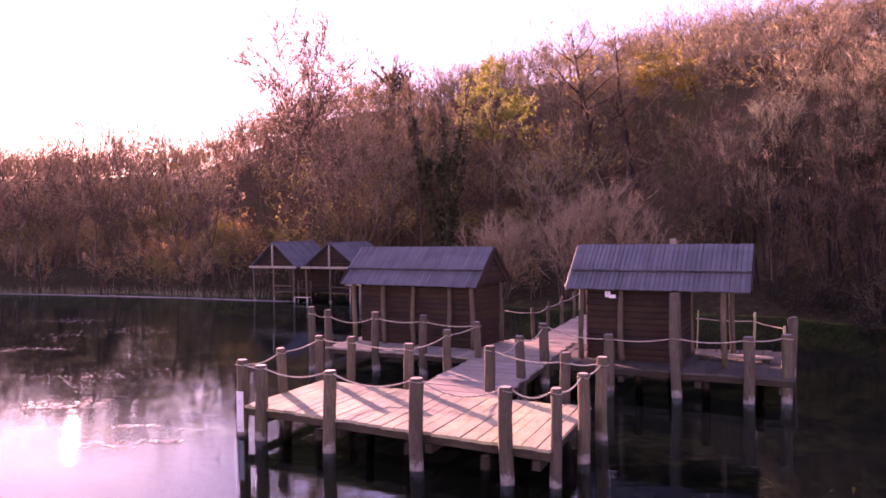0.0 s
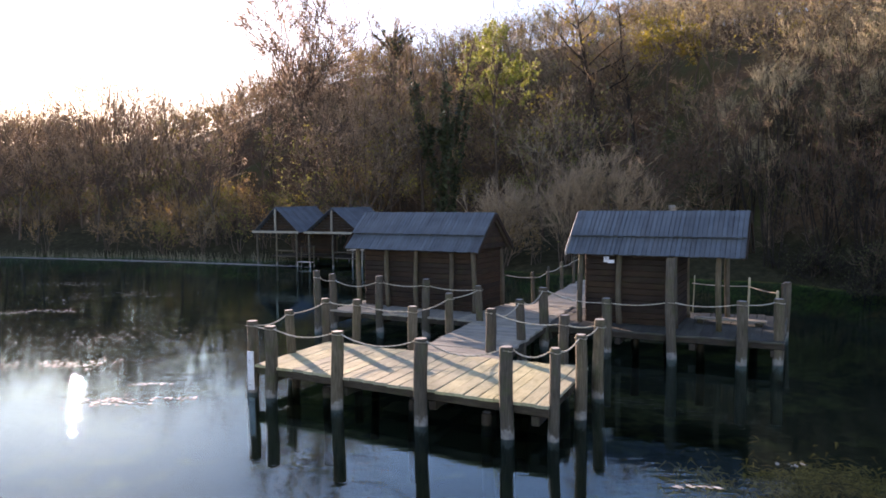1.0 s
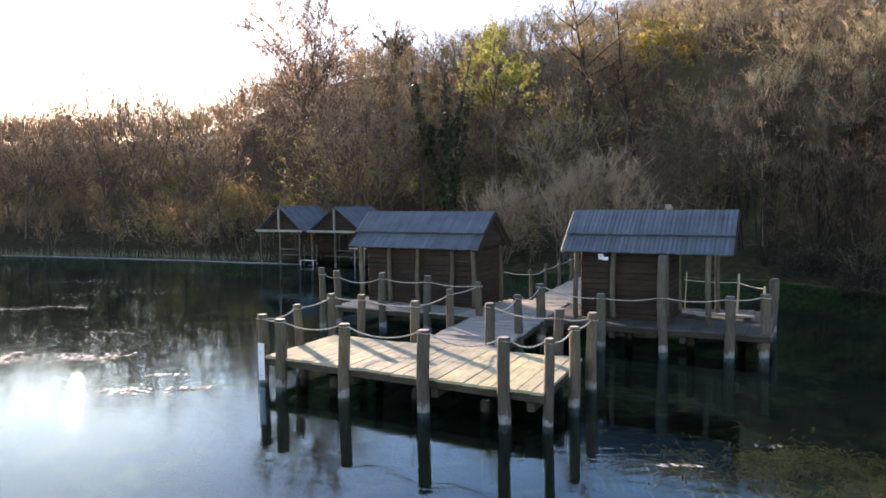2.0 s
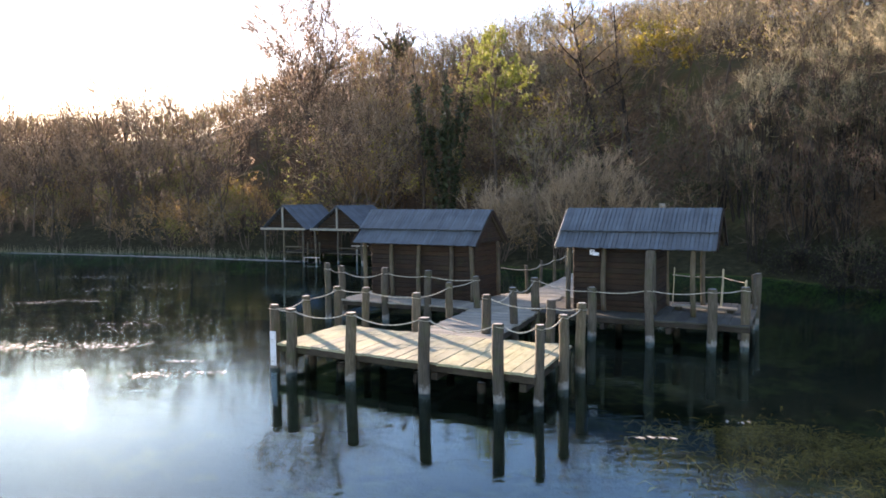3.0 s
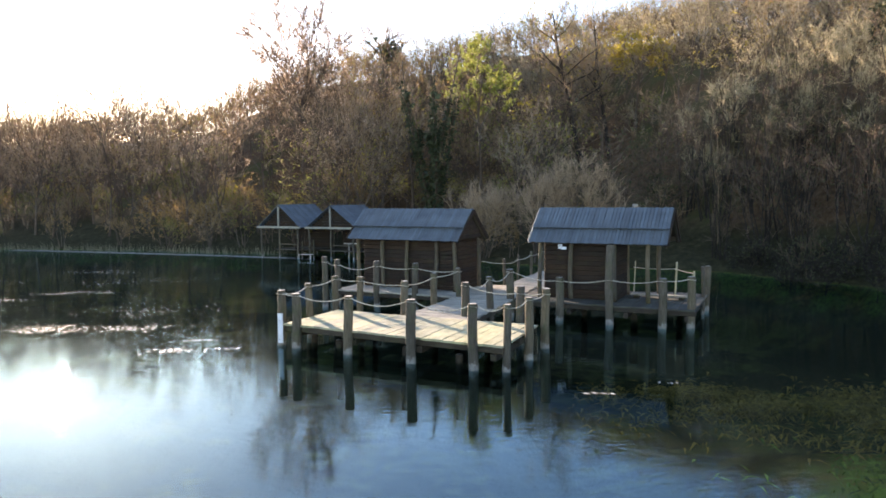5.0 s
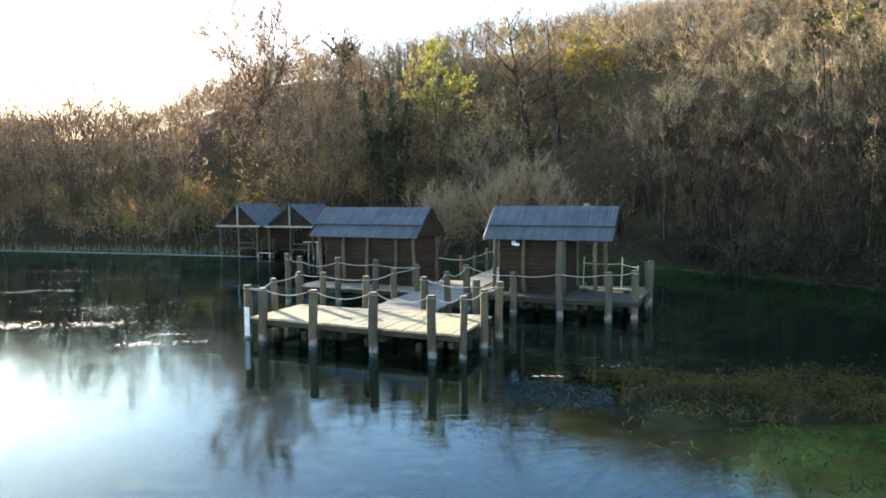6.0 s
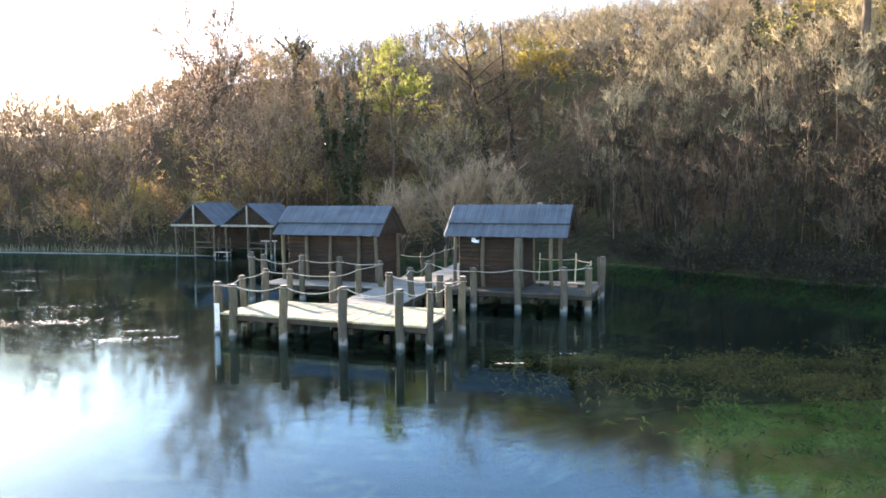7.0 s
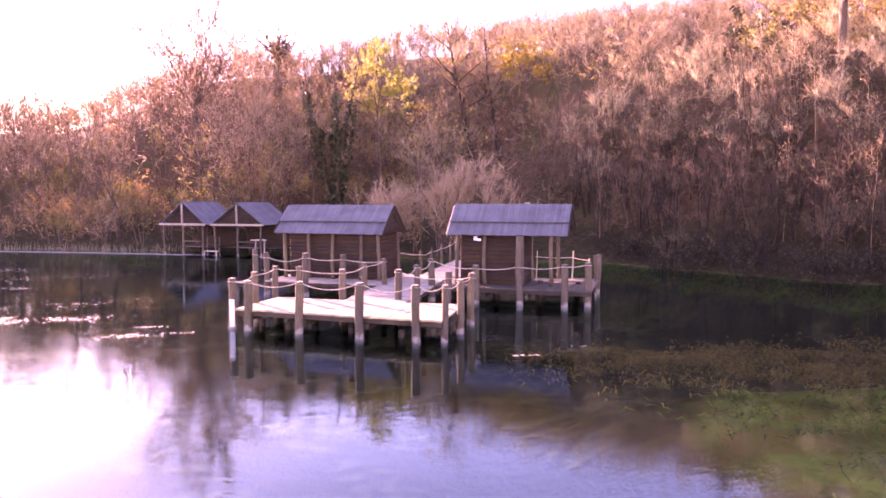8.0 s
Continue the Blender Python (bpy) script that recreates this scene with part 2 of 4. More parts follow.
def soup(name, verts, tris, mats, index):
    """A large triangle mesh from arrays."""
    me = bpy.data.meshes.new(name)
    me.vertices.add(len(verts))
    me.vertices.foreach_set("co", np.asarray(verts, np.float32).ravel())
    me.loops.add(len(tris) * 3)
    me.loops.foreach_set("vertex_index", np.asarray(tris, np.int32).ravel())
    me.polygons.add(len(tris))
    me.polygons.foreach_set("loop_start", np.arange(0, len(tris) * 3, 3, dtype=np.int32))
    for m in mats:
        me.materials.append(m)
    me.polygons.foreach_set("material_index", np.asarray(index, np.int32))
    me.update(calc_edges=True)
    return me


def empty(name, x=0, y=0, z=0, rz=0):
    ob = new(name)
    ob.empty_display_size = 0.2
    ob.matrix_world = pose(x, y, z, 0, 0, rz)
    return ob


def child(name, me, parent, m=None, label=""):
    """A mesh object under a thing, placed in its parent's own frame."""
    ob = new(name, me)
    ob.parent = parent
    if m is not None:
        ob.matrix_basis = m
    return tagged(ob, label)


def bar_mesh(name, lx, ly, lz, mat, bevel=0.012):
    """A squared timber, centred in x and y, from z 0 up, with worn edges."""
    bm = bmesh.new()
    bmesh.ops.create_cube(bm, size=1)
    bmesh.ops.scale(bm, vec=(lx, ly, lz), verts=bm.verts)
    bmesh.ops.translate(bm, vec=(0, 0, lz / 2), verts=bm.verts)
    if bevel:
        bmesh.ops.bevel(bm, geom=list(bm.edges), offset=min(bevel, lx / 4, ly / 4, lz / 4), segments=1, affect="EDGES")
    me = bpy.data.meshes.new(name)
    bm.to_mesh(me)
    bm.free()
    me.materials.append(mat)
    return me


def log_mesh(name, length, r0, r1, mat, end, seed, sides=12, rings=7, below=0.0, wobble=0.06):
    """A round post standing from -below to length, tapered, uneven, with a chamfered sawn top."""
    rng = random.Random(seed)
    ph = [rng.uniform(0, 6.28) for _ in range(4)]
    verts, faces, index = [], [], []
    levels = [-below + (length + below) * i / (rings - 1) for i in range(rings)]
    cut = 0.018
    levels[-1] = length - cut
    levels.append(length)
    for k, z in enumerate(levels):
        f = (z + below) / (length + below)
        r = r0 + (r1 - r0) * f
        if k == len(levels) - 1:
            r -= cut
        bx, by = 0.02 * math.sin(2.1 * z + ph[0]), 0.02 * math.sin(1.7 * z + ph[1])
        for i in range(sides):
            a = 2 * math.pi * i / sides
            rr = r * (1 + wobble * math.sin(2 * a + ph[2] + z) + 0.5 * wobble * math.sin(3 * a + ph[3] - 1.3 * z))
            verts.append((bx + rr * math.cos(a), by + rr * math.sin(a), z))
    for k in range(len(levels) - 1):
        for i in range(sides):
            j = (i + 1) % sides
            faces.append((k * sides + i, k * sides + j, (k + 1) * sides + j, (k + 1) * sides + i))
            index.append(0)
    faces.append(tuple((len(levels) - 1) * sides + i for i in range(sides)))
    index.append(1)
    faces.append(tuple(range(sides - 1, -1, -1)))
    index.append(1)
    me = mesh_of(name, verts, faces, [mat, end], index)
    me.polygons.foreach_set("use_smooth", [i == 0 for i in index])
    return me


def tube_along(points, radius, sides=6):
    """Vertices and faces of a tube along points."""
    verts, faces = [], []
    for k, p in enumerate(points):
        a, b = points[max(k - 1, 0)], points[min(k + 1, len(points) - 1)]
        d = (b - a).normalized()
        s = d.cross(Vector((0, 0, 1)))
        s = s.normalized() if s.length > 1e-4 else Vector((1, 0, 0))
        u = s.cross(d)
        for i in range(sides):
            t = 2 * math.pi * i / sides
            verts.append(p + radius * (math.cos(t) * s + math.sin(t) * u))
    for k in range(len(points) - 1):
        for i in range(sides):
            j = (i + 1) % sides
            faces.append((k * sides + i, k * sides + j, (k + 1) * sides + j, (k + 1) * sides + i))
    faces.append(tuple(range(sides - 1, -1, -1)))
    faces.append(tuple((len(points) - 1) * sides + i for i in range(sides)))
    return verts, faces


# ---- ground and water ----
SHORE = [(-160, 30), (-95, 62), (-50, 53), (-35, 49.4), (-23.5, 47.8), (-16, 44.4), (-11, 44.5), (-4, 42), (1, 36.5), (4, 34.2), (8, 32.8),
         (13, 30.5), (15, 27), (17.3, 23.8), (19.3, 20.4), (23, 17.5), (31, 12), (46, 3), (60, -22), (50, -75), (0, -115), (-70, -105), (-135, -45)]


WATER_Z = 0.06


def inland(x, y):
    """Signed distance in metres from the shoreline, positive on land."""
    x, y = np.asarray(x, float), np.asarray(y, float)
    best = np.full(x.shape, 1e9)
    inside = np.zeros(x.shape, bool)
    for (ax, ay), (bx, by) in zip(SHORE, SHORE[1:] + SHORE[:1]):
        dx, dy = bx - ax, by - ay
        t = np.clip(((x - ax) * dx + (y - ay) * dy) / (dx * dx + dy * dy), 0, 1)
        best = np.minimum(best, np.hypot(x - ax - t * dx, y - ay - t * dy))
        cross = (ay > y) != (by > y)
        with np.errstate(divide="ignore", invalid="ignore"):
            inside ^= cross & (x < ax + (y - ay) * dx / (dy if dy else 1e-9))
    return np.where(inside, -best, best)


def step(a, b, x):
    t = np.clip((x - a) / (b - a), 0, 1)
    return t * t * (3 - 2 * t)


def land(x, y):
    """Height of the ground."""
    d = inland(x, y)
    hill = 12.2 + 8.2 * step(-45, -14, x) + 2.4 * step(-6, 10, x) - 0.4 * step(14, 24, x)
    rough = 0.25 * np.sin(0.31 * x + 1.1) * np.cos(0.27 * y) + 0.12 * np.sin(0.9 * x - 0.5 * y)
    front = step(-140, -20, y)
    up = 0.35 * step(0, 0.7, d) + 1.0 * step(0.5, 6, d) + front * hill * step(1, 58, d) + rough * step(0.5, 5, d)
    spur = 7.5 * step(12.5, 18, x) * step(1.5, 13, d) * front
    up = up + spur * (1 - step(1, 58, d))
    shelf = step(0.5, 7.0, x) * step(13, 6.5, y) * step(-8, 0, y)
    return np.where(d > 0, up, -(2.6 - 1.9 * shelf) * step(0, 2.2, -d) - 0.02)


def build_ground():
    n = 201
    u = np.linspace(-1, 1, n)
    s = 20 * np.sinh(5.6 * u)
    gx, gy = np.meshgrid(s, s + 25)
    z = land(gx, gy)
    verts = np.stack([gx, gy, z], -1).reshape(-1, 3)
    i = np.arange(n * n).reshape(n, n)
    faces = np.stack([i[:-1, :-1], i[:-1, 1:], i[1:, 1:], i[1:, :-1]], -1).reshape(-1, 4)
    me = mesh_of("ground", verts.tolist(), faces.tolist(), [M_GROUND], None, True)
    tagged(new("ground", me), "wooded lakeside slope with leaf litter and grassy bank", "ground", kind="structure")
    w = mesh_of("water", [(-400, -300, WATER_Z), (200, -300, WATER_Z), (200, 120, WATER_Z), (-400, 120, WATER_Z)], [(0, 1, 2, 3)], [M_WATER])
    tagged(new("water", w), "calm lake water mirroring sky and trees", "water", kind="structure")


build_ground()

# ---- the pile platforms ----
DECK_Z = 0.65


def lerp(a, b, t):
    return (a[0] + (b[0] - a[0]) * t, a[1] + (b[1] - a[1]) * t)


def plank_between(name, a, b, width, thick, top, mat, parent, rng):
    """A board from a to b on the plan, its upper face at top."""
    (ax, ay), (bx, by) = a, b
    length = math.hypot(bx - ax, by - ay)
    bm = bmesh.new()
    bmesh.ops.create_cube(bm, size=1)
    bmesh.ops.scale(bm, vec=(length, width, thick), verts=bm.verts)
    top_edges = [e for e in bm.edges if all(v.co.z > 0 for v in e.verts)]
    bmesh.ops.bevel(bm, geom=top_edges, offset=0.008, segments=1, affect="EDGES")
    me = bpy.data.meshes.new(name)
    bm.to_mesh(me)
    bm.free()
    me.materials.append(mat)
    ang = math.degrees(math.atan2(by - ay, bx - ax))
    m = pose((ax + bx) / 2, (ay + by) / 2, top - thick / 2 + rng.uniform(-0.006, 0.006), rng.uniform(-0.5, 0.5), rng.uniform(-0.15, 0.15), ang + rng.uniform(-0.25, 0.25))
    return child(name, me, parent, parent.matrix_world.inverted() @ m)


def deck(label, fl, fr, br, bl, size, top, seed, along=True, joists=3, mat=None):
    """A platform of boards over beams, given by four corners (front left, front right, back right, back left).
    along: boards run from front to back; otherwise from left to right."""
    rng = random.Random(seed)
    mat = mat or M_DECK
    ob = tagged(empty("deck", *fl, top), label, "deck")
    e1, e2 = ((fl, fr), (bl, br)) if along else ((fl, bl), (fr, br))
    span = math.hypot(e1[1][0] - e1[0][0], e1[1][1] - e1[0][1])
    n = max(2, round(span / size))
    cuts = [0.0]
    for i in range(n):
        cuts.append(cuts[-1] + rng.uniform(0.75, 1.25))
    cuts = [c / cuts[-1] for c in cuts]
    span2 = math.hypot(e2[1][0] - e2[0][0], e2[1][1] - e2[0][1])
    for c0, c1 in zip(cuts, cuts[1:]):
        t = (c0 + c1) / 2
        a, b = lerp(*e1, t), lerp(*e2, t)
        a, b = lerp(a, b, rng.uniform(-0.018, 0.004)), lerp(a, b, 1.008 + rng.uniform(-0.02, 0.02))
        plank_between("plank", a, b, (span + span2) / 2 * (c1 - c0) - rng.uniform(0.003, 0.011), 0.05, top, mat, ob, rng)
    for k in range(joists):
        t = 0.03 + 0.94 * k / (joists - 1)
        if along:
            a, b = lerp(fl, bl, t), lerp(fr, br, t)
        else:
            a, b = lerp(fl, fr, t), lerp(bl, br, t)
        length = math.hypot(b[0] - a[0], b[1] - a[1])
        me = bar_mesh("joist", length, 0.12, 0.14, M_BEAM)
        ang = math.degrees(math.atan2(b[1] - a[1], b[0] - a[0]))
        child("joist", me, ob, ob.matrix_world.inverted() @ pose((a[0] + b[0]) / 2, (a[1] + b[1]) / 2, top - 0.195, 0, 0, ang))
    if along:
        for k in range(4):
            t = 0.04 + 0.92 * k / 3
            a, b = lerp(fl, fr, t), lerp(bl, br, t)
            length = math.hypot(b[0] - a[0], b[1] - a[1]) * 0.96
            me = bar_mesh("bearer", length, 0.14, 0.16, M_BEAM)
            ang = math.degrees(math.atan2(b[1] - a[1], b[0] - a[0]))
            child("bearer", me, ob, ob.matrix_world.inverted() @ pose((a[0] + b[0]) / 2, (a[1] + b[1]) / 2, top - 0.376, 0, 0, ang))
    return ob


POSTS = {}


def post(key, x, y, top, r=0.105, lean=(0, 0), mat=None, label="grey weathered round mooring post standing in lake", group="rail posts"):
    """A round pile from the lake bed up to top. lean: metres by which its head stands off its foot."""
    seed = len(POSTS) + 11
    me = log_mesh("post", top + 1.3, r * 1.08, r * 0.95, mat or M_POST, M_END, seed, below=0.0)
    ob = new("post", me)
    ax, ay = math.degrees(math.atan2(lean[0], top)), -math.degrees(math.atan2(lean[1], top))
    ob.matrix_world = pose(x, y, 0, ay, ax, 0) @ pose(0, 0, -1.3, 0, 0, 0)
    tagged(ob, label, "post", group)
    POSTS[key] = (Vector((x + lean[0], y + lean[1], top)), r)
    return ob


for key, x, y, top, r in [
        ("p1", -4.50, 12.95, 1.51, 0.11), ("p2", -4.02, 12.58, 1.47, 0.12), ("p3", -2.55, 11.81, 1.51, 0.115), ("p4", -0.93, 10.88, 1.56, 0.12),
        ("p5", 0.50, 10.22, 1.56, 0.11), ("p6", 1.24, 10.12, 1.55, 0.095), ("p7", 1.82, 11.2, 1.56, 0.10), ("p8", 2.37, 12.55, 1.59, 0.115),
        ("b1", -3.97, 13.9, 1.58, 0.10), ("b2", -3.52, 15.5, 1.60, 0.10), ("b3", -2.76, 15.3, 1.60, 0.10), ("b4", -1.36, 14.45, 1.57, 0.11),
        ("b5", -0.62, 16.5, 1.58, 0.10), ("b6", 0.12, 17.9, 1.59, 0.10),
        ("g1", 0.33, 14.0, 1.58, 0.11), ("g2", 1.06, 15.35, 1.58, 0.11), ("g3", 1.79, 17.35, 1.60, 0.12), ("g4", 1.79, 13.2, 1.57, 0.11),
        ("l1", -4.62, 19.5, 1.86, 0.10), ("l2", -4.28, 20.1, 1.70, 0.11), ("l3", -2.76, 19.34, 1.71, 0.12), ("l4", -1.36, 18.72, 1.68, 0.12),
        ("r1", 3.28, 16.65, 1.41, 0.12), ("r3", 6.07, 15.24, 1.53, 0.12), ("r4", 6.89, 15.23, 1.58, 0.12), ("r5", 8.42, 18.4, 1.58, 0.105), ("r6", 8.05, 17.7, 1.63, 0.06)]:
    post(key, x, y, top, r)
for key, x, y, top in [("k1", 1.83, 21.15, 1.6), ("k2", 2.49, 22.95, 1.6), ("k3", 3.16, 24.7, 1.62), ("k4", 3.83, 26.4, 1.63), ("k5", 4.4, 28.2, 1.7)]:
    post(key, x, y, top, 0.055)
for key, x, y, top, r in [("s1", 7.3, 18.1, 1.75, 0.03), ("s2", 6.26, 19.4, 1.68, 0.018), ("s3", 7.32, 16.4, 1.62, 0.03)]:
    me = log_mesh("stake", top - 0.3, r * 1.1, r, M_DECK, M_END, 77, sides=8, rings=4)
    stake = new("stake", me)
    stake.matrix_world = pose(x, y, 0.3)
    tagged(stake, "thin pale wooden stake on the hut deck", "stake", "deck stakes")
    POSTS[key] = (Vector((x, y, top - 0.15)), r)
post("r2", 4.66, 15.88, 2.47, 0.12, (0.1, 0.45), None, "tall weathered round post carrying the hut eave", "hut posts")

deck("sunlit pale timber platform on piles over the lake", (-4.40, 12.85), (1.14, 9.98), (2.16, 12.55), (-3.42, 15.05), 0.25, DECK_Z, 3, joists=3)
deck("weathered plank gangway linking platform and huts", (-1.40, 13.98), (0.42, 13.2), (2.95, 20.45), (1.15, 21.15), 0.2, DECK_Z - 0.012, 5, along=False, joists=3, mat=M_DECK_MID)
deck("plank walkway leading on towards the shore", (1.80, 21.0), (3.40, 20.3), (5.9, 26.9), (4.25, 27.6), 0.2, DECK_Z - 0.04, 6, along=False, joists=3, mat=M_DECK_MID)
deck("shaded plank deck around the open-sided hut", (1.72, 17.45), (6.95, 15.02), (8.55, 18.55), (2.75, 20.3), 0.24, DECK_Z - 0.03, 7, mat=M_DECK_SHADE)
deck("plank deck in front of the closed hut", (-4.35, 20.0), (0.02, 18.0), (1.1, 20.9), (-3.2, 22.9), 0.24, DECK_Z - 0.02, 9, mat=M_DECK_MID)


for x, y, r in [(0.2, 10.95, 0.1), (-1.15, 11.75, 0.09), (-2.9, 12.6, 0.1), (-3.7, 13.3, 0.09), (-3.3, 14.6, 0.1), (-1.3, 13.2, 0.1), (0.9, 12.2, 0.1), (-2.2, 14.1, 0.09),
                (2.6, 17.9, 0.1), (4.2, 17.6, 0.1), (5.6, 16.7, 0.1), (7.4, 17.9, 0.1), (5.4, 18.9, 0.1)]:
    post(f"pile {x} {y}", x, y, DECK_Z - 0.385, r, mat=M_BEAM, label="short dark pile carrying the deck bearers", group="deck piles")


# ---- rope rails ----
TIE = {"p2": 0.05, "p3": 0.05, "p4": 0.05, "p5": 0.06, "p6": 0.07, "p7": 0.06, "g4": 0.2, "p8": 0.14, "l1": 0.2, "l2": 0.2, "l3": 0.19, "l4": 0.19, "b3": 0.13, "b4": 0.13, "b5": 0.14, "b6": 0.12, "k1": 0.16, "k2": 0.17, "k3": 0.17, "k4": 0.17, "k5": 0.17, "r1": 0.12, "s3": -0.08}
POSTS["r2b"] = (Vector((4.72, 16.12, 1.46)), 0.11)
POSTS["hut_corner"] = (Vector((1.02, 20.9, 1.62)), 0.05)


def rope(a, b, sag=0.12, r=0.0135):
    """A slack rope between two posts, tied round both."""
    (pa, ra), (pb, rb) = POSTS[a], POSTS[b]
    s, e = pa - Vector((0, 0, TIE.get(a, 0.09))), pb - Vector((0, 0, TIE.get(b, 0.09)))
    ob = tagged(empty("rope", s.x, s.y, s.z), "slack pale hemp rope tied between round posts", "rope", "rope rails")
    way = e - s
    flat = Vector((way.x, way.y, 0)).normalized()
    s2, e2 = s + flat * ra * 0.9, e - flat * rb * 0.9
    pts = [s2.lerp(e2, i / 14) - Vector((0, 0, 4 * sag * (i / 14) * (1 - i / 14))) - s for i in range(15)]
    v, f = tube_along(pts, r, 6)
    child("strand", mesh_of("strand", v, f, [M_ROPE], None, True), ob)
    for c, rad in ((s, ra), (e, rb)):
        ring = [c - s + Vector(((rad + r * 0.6) * math.cos(t), (rad + r * 0.6) * math.sin(t), 0.012 * math.sin(2 * t))) for t in [2 * math.pi * k / 12 for k in range(13)]]
        v, f = tube_along(ring, r * 0.7, 5)
        child("knot", mesh_of("knot", v, f, [M_ROPE], None, True), ob)


for a, b, sag in [("p1", "p2", 0.02), ("p2", "p3", 0.12), ("p3", "p4", 0.16), ("p4", "p5", 0.17), ("p5", "p6", 0.10), ("p6", "p7", 0.09), ("p7", "p8", 0.05),
                  ("p1", "b1", 0.09), ("b1", "b2", 0.05), ("b2", "b3", 0.03), ("b3", "b4", 0.05), ("b4", "b5", 0.06), ("b5", "b6", 0.04),
                  ("g1", "g4", 0.10), ("g4", "p8", 0.04), ("g1", "g2", 0.17), ("g2", "g3", 0.16), ("g3", "r1", 0.09), ("r1", "r2b", 0.06), ("r2b", "r3", 0.07), ("r3", "r4", 0.03),
                  ("l2", "l3", 0.15), ("l3", "l4", 0.06), ("l4", "b6", 0.06), ("l1", "l2", 0.05),
                  ("k1", "k2", 0.07), ("k2", "k3", 0.06), ("k3", "k4", 0.06), ("k4", "k5", 0.05), ("hut_corner", "k1", 0.03), ("s2", "s1", 0.03), ("s1", "s3", 0.02)]:
    rope(a, b, sag)


# ---- the huts ----
def hut(label, ex, ey, rz, length, run, eave_z, rise, walls, post_us, seed, floor, overhang=0.18, pale_verge=False):
    """A boarded hut. Origin: front left eave corner on the plan; x along the eave, y to the back. walls: stretch of x that is closed."""
    rng = random.Random(seed)
    ob = tagged(empty("hut", ex, ey, floor, rz), label, "hut")
    ez = eave_z - floor
    slope = math.hypot(run, rise)
    tilt = math.degrees(math.atan2(rise, run))
    # roof: two overlapping tiers of boards on each side
    roof = child("roof", bar_mesh("ridge_beam", length, 0.09, 0.09, M_ROOF), ob, pose(length / 2, run, ez + rise - 0.03))
    inv = (pose(length / 2, run, ez + rise - 0.03)).inverted()
    n = round(length / 0.115)
    w = length / n
    boards = []
    for k in range(3):
        bm = bmesh.new()
        bmesh.ops.create_cube(bm, size=1)
        bmesh.ops.scale(bm, vec=(w - 0.006 - 0.004 * k, 1, 0.03), verts=bm.verts)
        bmesh.ops.translate(bm, vec=(0, 0.5, 0.015), verts=bm.verts)
        me = bpy.data.meshes.new("roof_board")
        bm.to_mesh(me)
        bm.free()
        me.materials.append(M_ROOF)
        boards.append(me)
    for side in (0, 1):
        base = pose(0, 0, ez) if side == 0 else pose(length, 2 * run, ez, 0, 0, 180)
        for tier, (s0, s1, lift) in enumerate(((-0.03, 0.46, 0.03), (0.375, 1.02, 0.11))):
            for i in range(n):
                a = s0 * slope + rng.uniform(-0.012, 0.012)
                ln = (s1 - s0) * slope
                m = base @ pose((i + 0.5) * w, 0, 0, tilt) @ pose(0, a, lift + rng.uniform(-0.004, 0.004), -1.2, 0, rng.uniform(-0.3, 0.3)) @ Matrix.Diagonal((1, ln, 1, 1))
                child("roof_board", boards[rng.randrange(3)], roof, inv @ m)
        sheet = bar_mesh("sarking", length - 0.04, slope, 0.025, M_BEAM, 0)
        child("sarking", sheet, roof, inv @ base @ pose(length / 2, 0, 0, tilt) @ pose(0, slope / 2, 0.0))
        for i in range(6):
            rafter = bar_mesh("rafter", 0.07, slope, 0.09, M_BEAM)
            child("rafter", rafter, roof, inv @ base @ pose(0.06 + (length - 0.12) * i / 5, 0, 0, tilt) @ pose(0, slope / 2, -0.092))
        for x in (0.0, length):
            # the dark wall colour puts the gable's shade into the verge boards
            verge = bar_mesh("verge_board", 0.035, slope * 1.03, 0.13, M_PALE if pale_verge and side == 0 and x == 0 else M_WALL)
            child("verge_board", verge, roof, inv @ base @ pose(x - 0.02 + 0.04 * (x > 0), 0, 0, tilt) @ pose(0, slope / 2 - 0.01, -0.03))
    # frame posts and plates
    for u in post_us:
        me = log_mesh("frame_post", ez + 0.02, 0.075, 0.065, M_POST, M_END, seed + int(u * 40), sides=10)
        child("frame_post", me, ob, pose(u, overhang, 0))
        child("frame_post", me, ob, pose(u, 2 * run - overhang, 0))
    for y in (overhang, 2 * run - overhang):
        child("wall_plate", bar_mesh("wall_plate", length - 0.2, 0.11, 0.12, M_BEAM), ob, pose(length / 2, y, ez + 0.03))
    # closed part: horizontal boards on all four sides
    w0, w1 = walls
    y0, y1 = overhang + 0.16, 2 * run - overhang - 0.12
    size = 0.155
    rows = int((ez + 0.1) / size)
    long_b = bar_mesh("wall_board", w1 - w0, 0.045, size - 0.008, M_WALL, 0.014)
    short_b = bar_mesh("wall_board", y1 - y0, 0.045, size - 0.008, M_WALL, 0.014)
    for k in range(rows):
        z = k * size
        for y in (y0, y1):
            child("wall_board", long_b, ob, pose((w0 + w1) / 2, y + rng.uniform(-0.006, 0.006), z, rng.uniform(-2, 2)))
        for x in (w0, w1):
            child("wall_board", short_b, ob, pose(x, (y0 + y1) / 2, z, 0, 0, 90))
    gable_rows = int((rise + 0.1) / size)
    for k in range(gable_rows):
        z = ez + 0.06 + k * size
        half = (run) * (1 - (z + size - ez) / rise) - 0.05
        if half > 0.08:
            for x in (0.1 if w0 < 0.5 else w0, w1 if w1 < length - 0.6 else length - 0.1):
                child("gable_board", bar_mesh("gable_board", 2 * half, 0.04, size - 0.006, M_WALL, 0.01), ob, pose(x, run, z, 0, 0, 90))
    return ob


def angle(a, b):
    return math.degrees(math.atan2(b[1] - a[1], b[0] - a[0]))


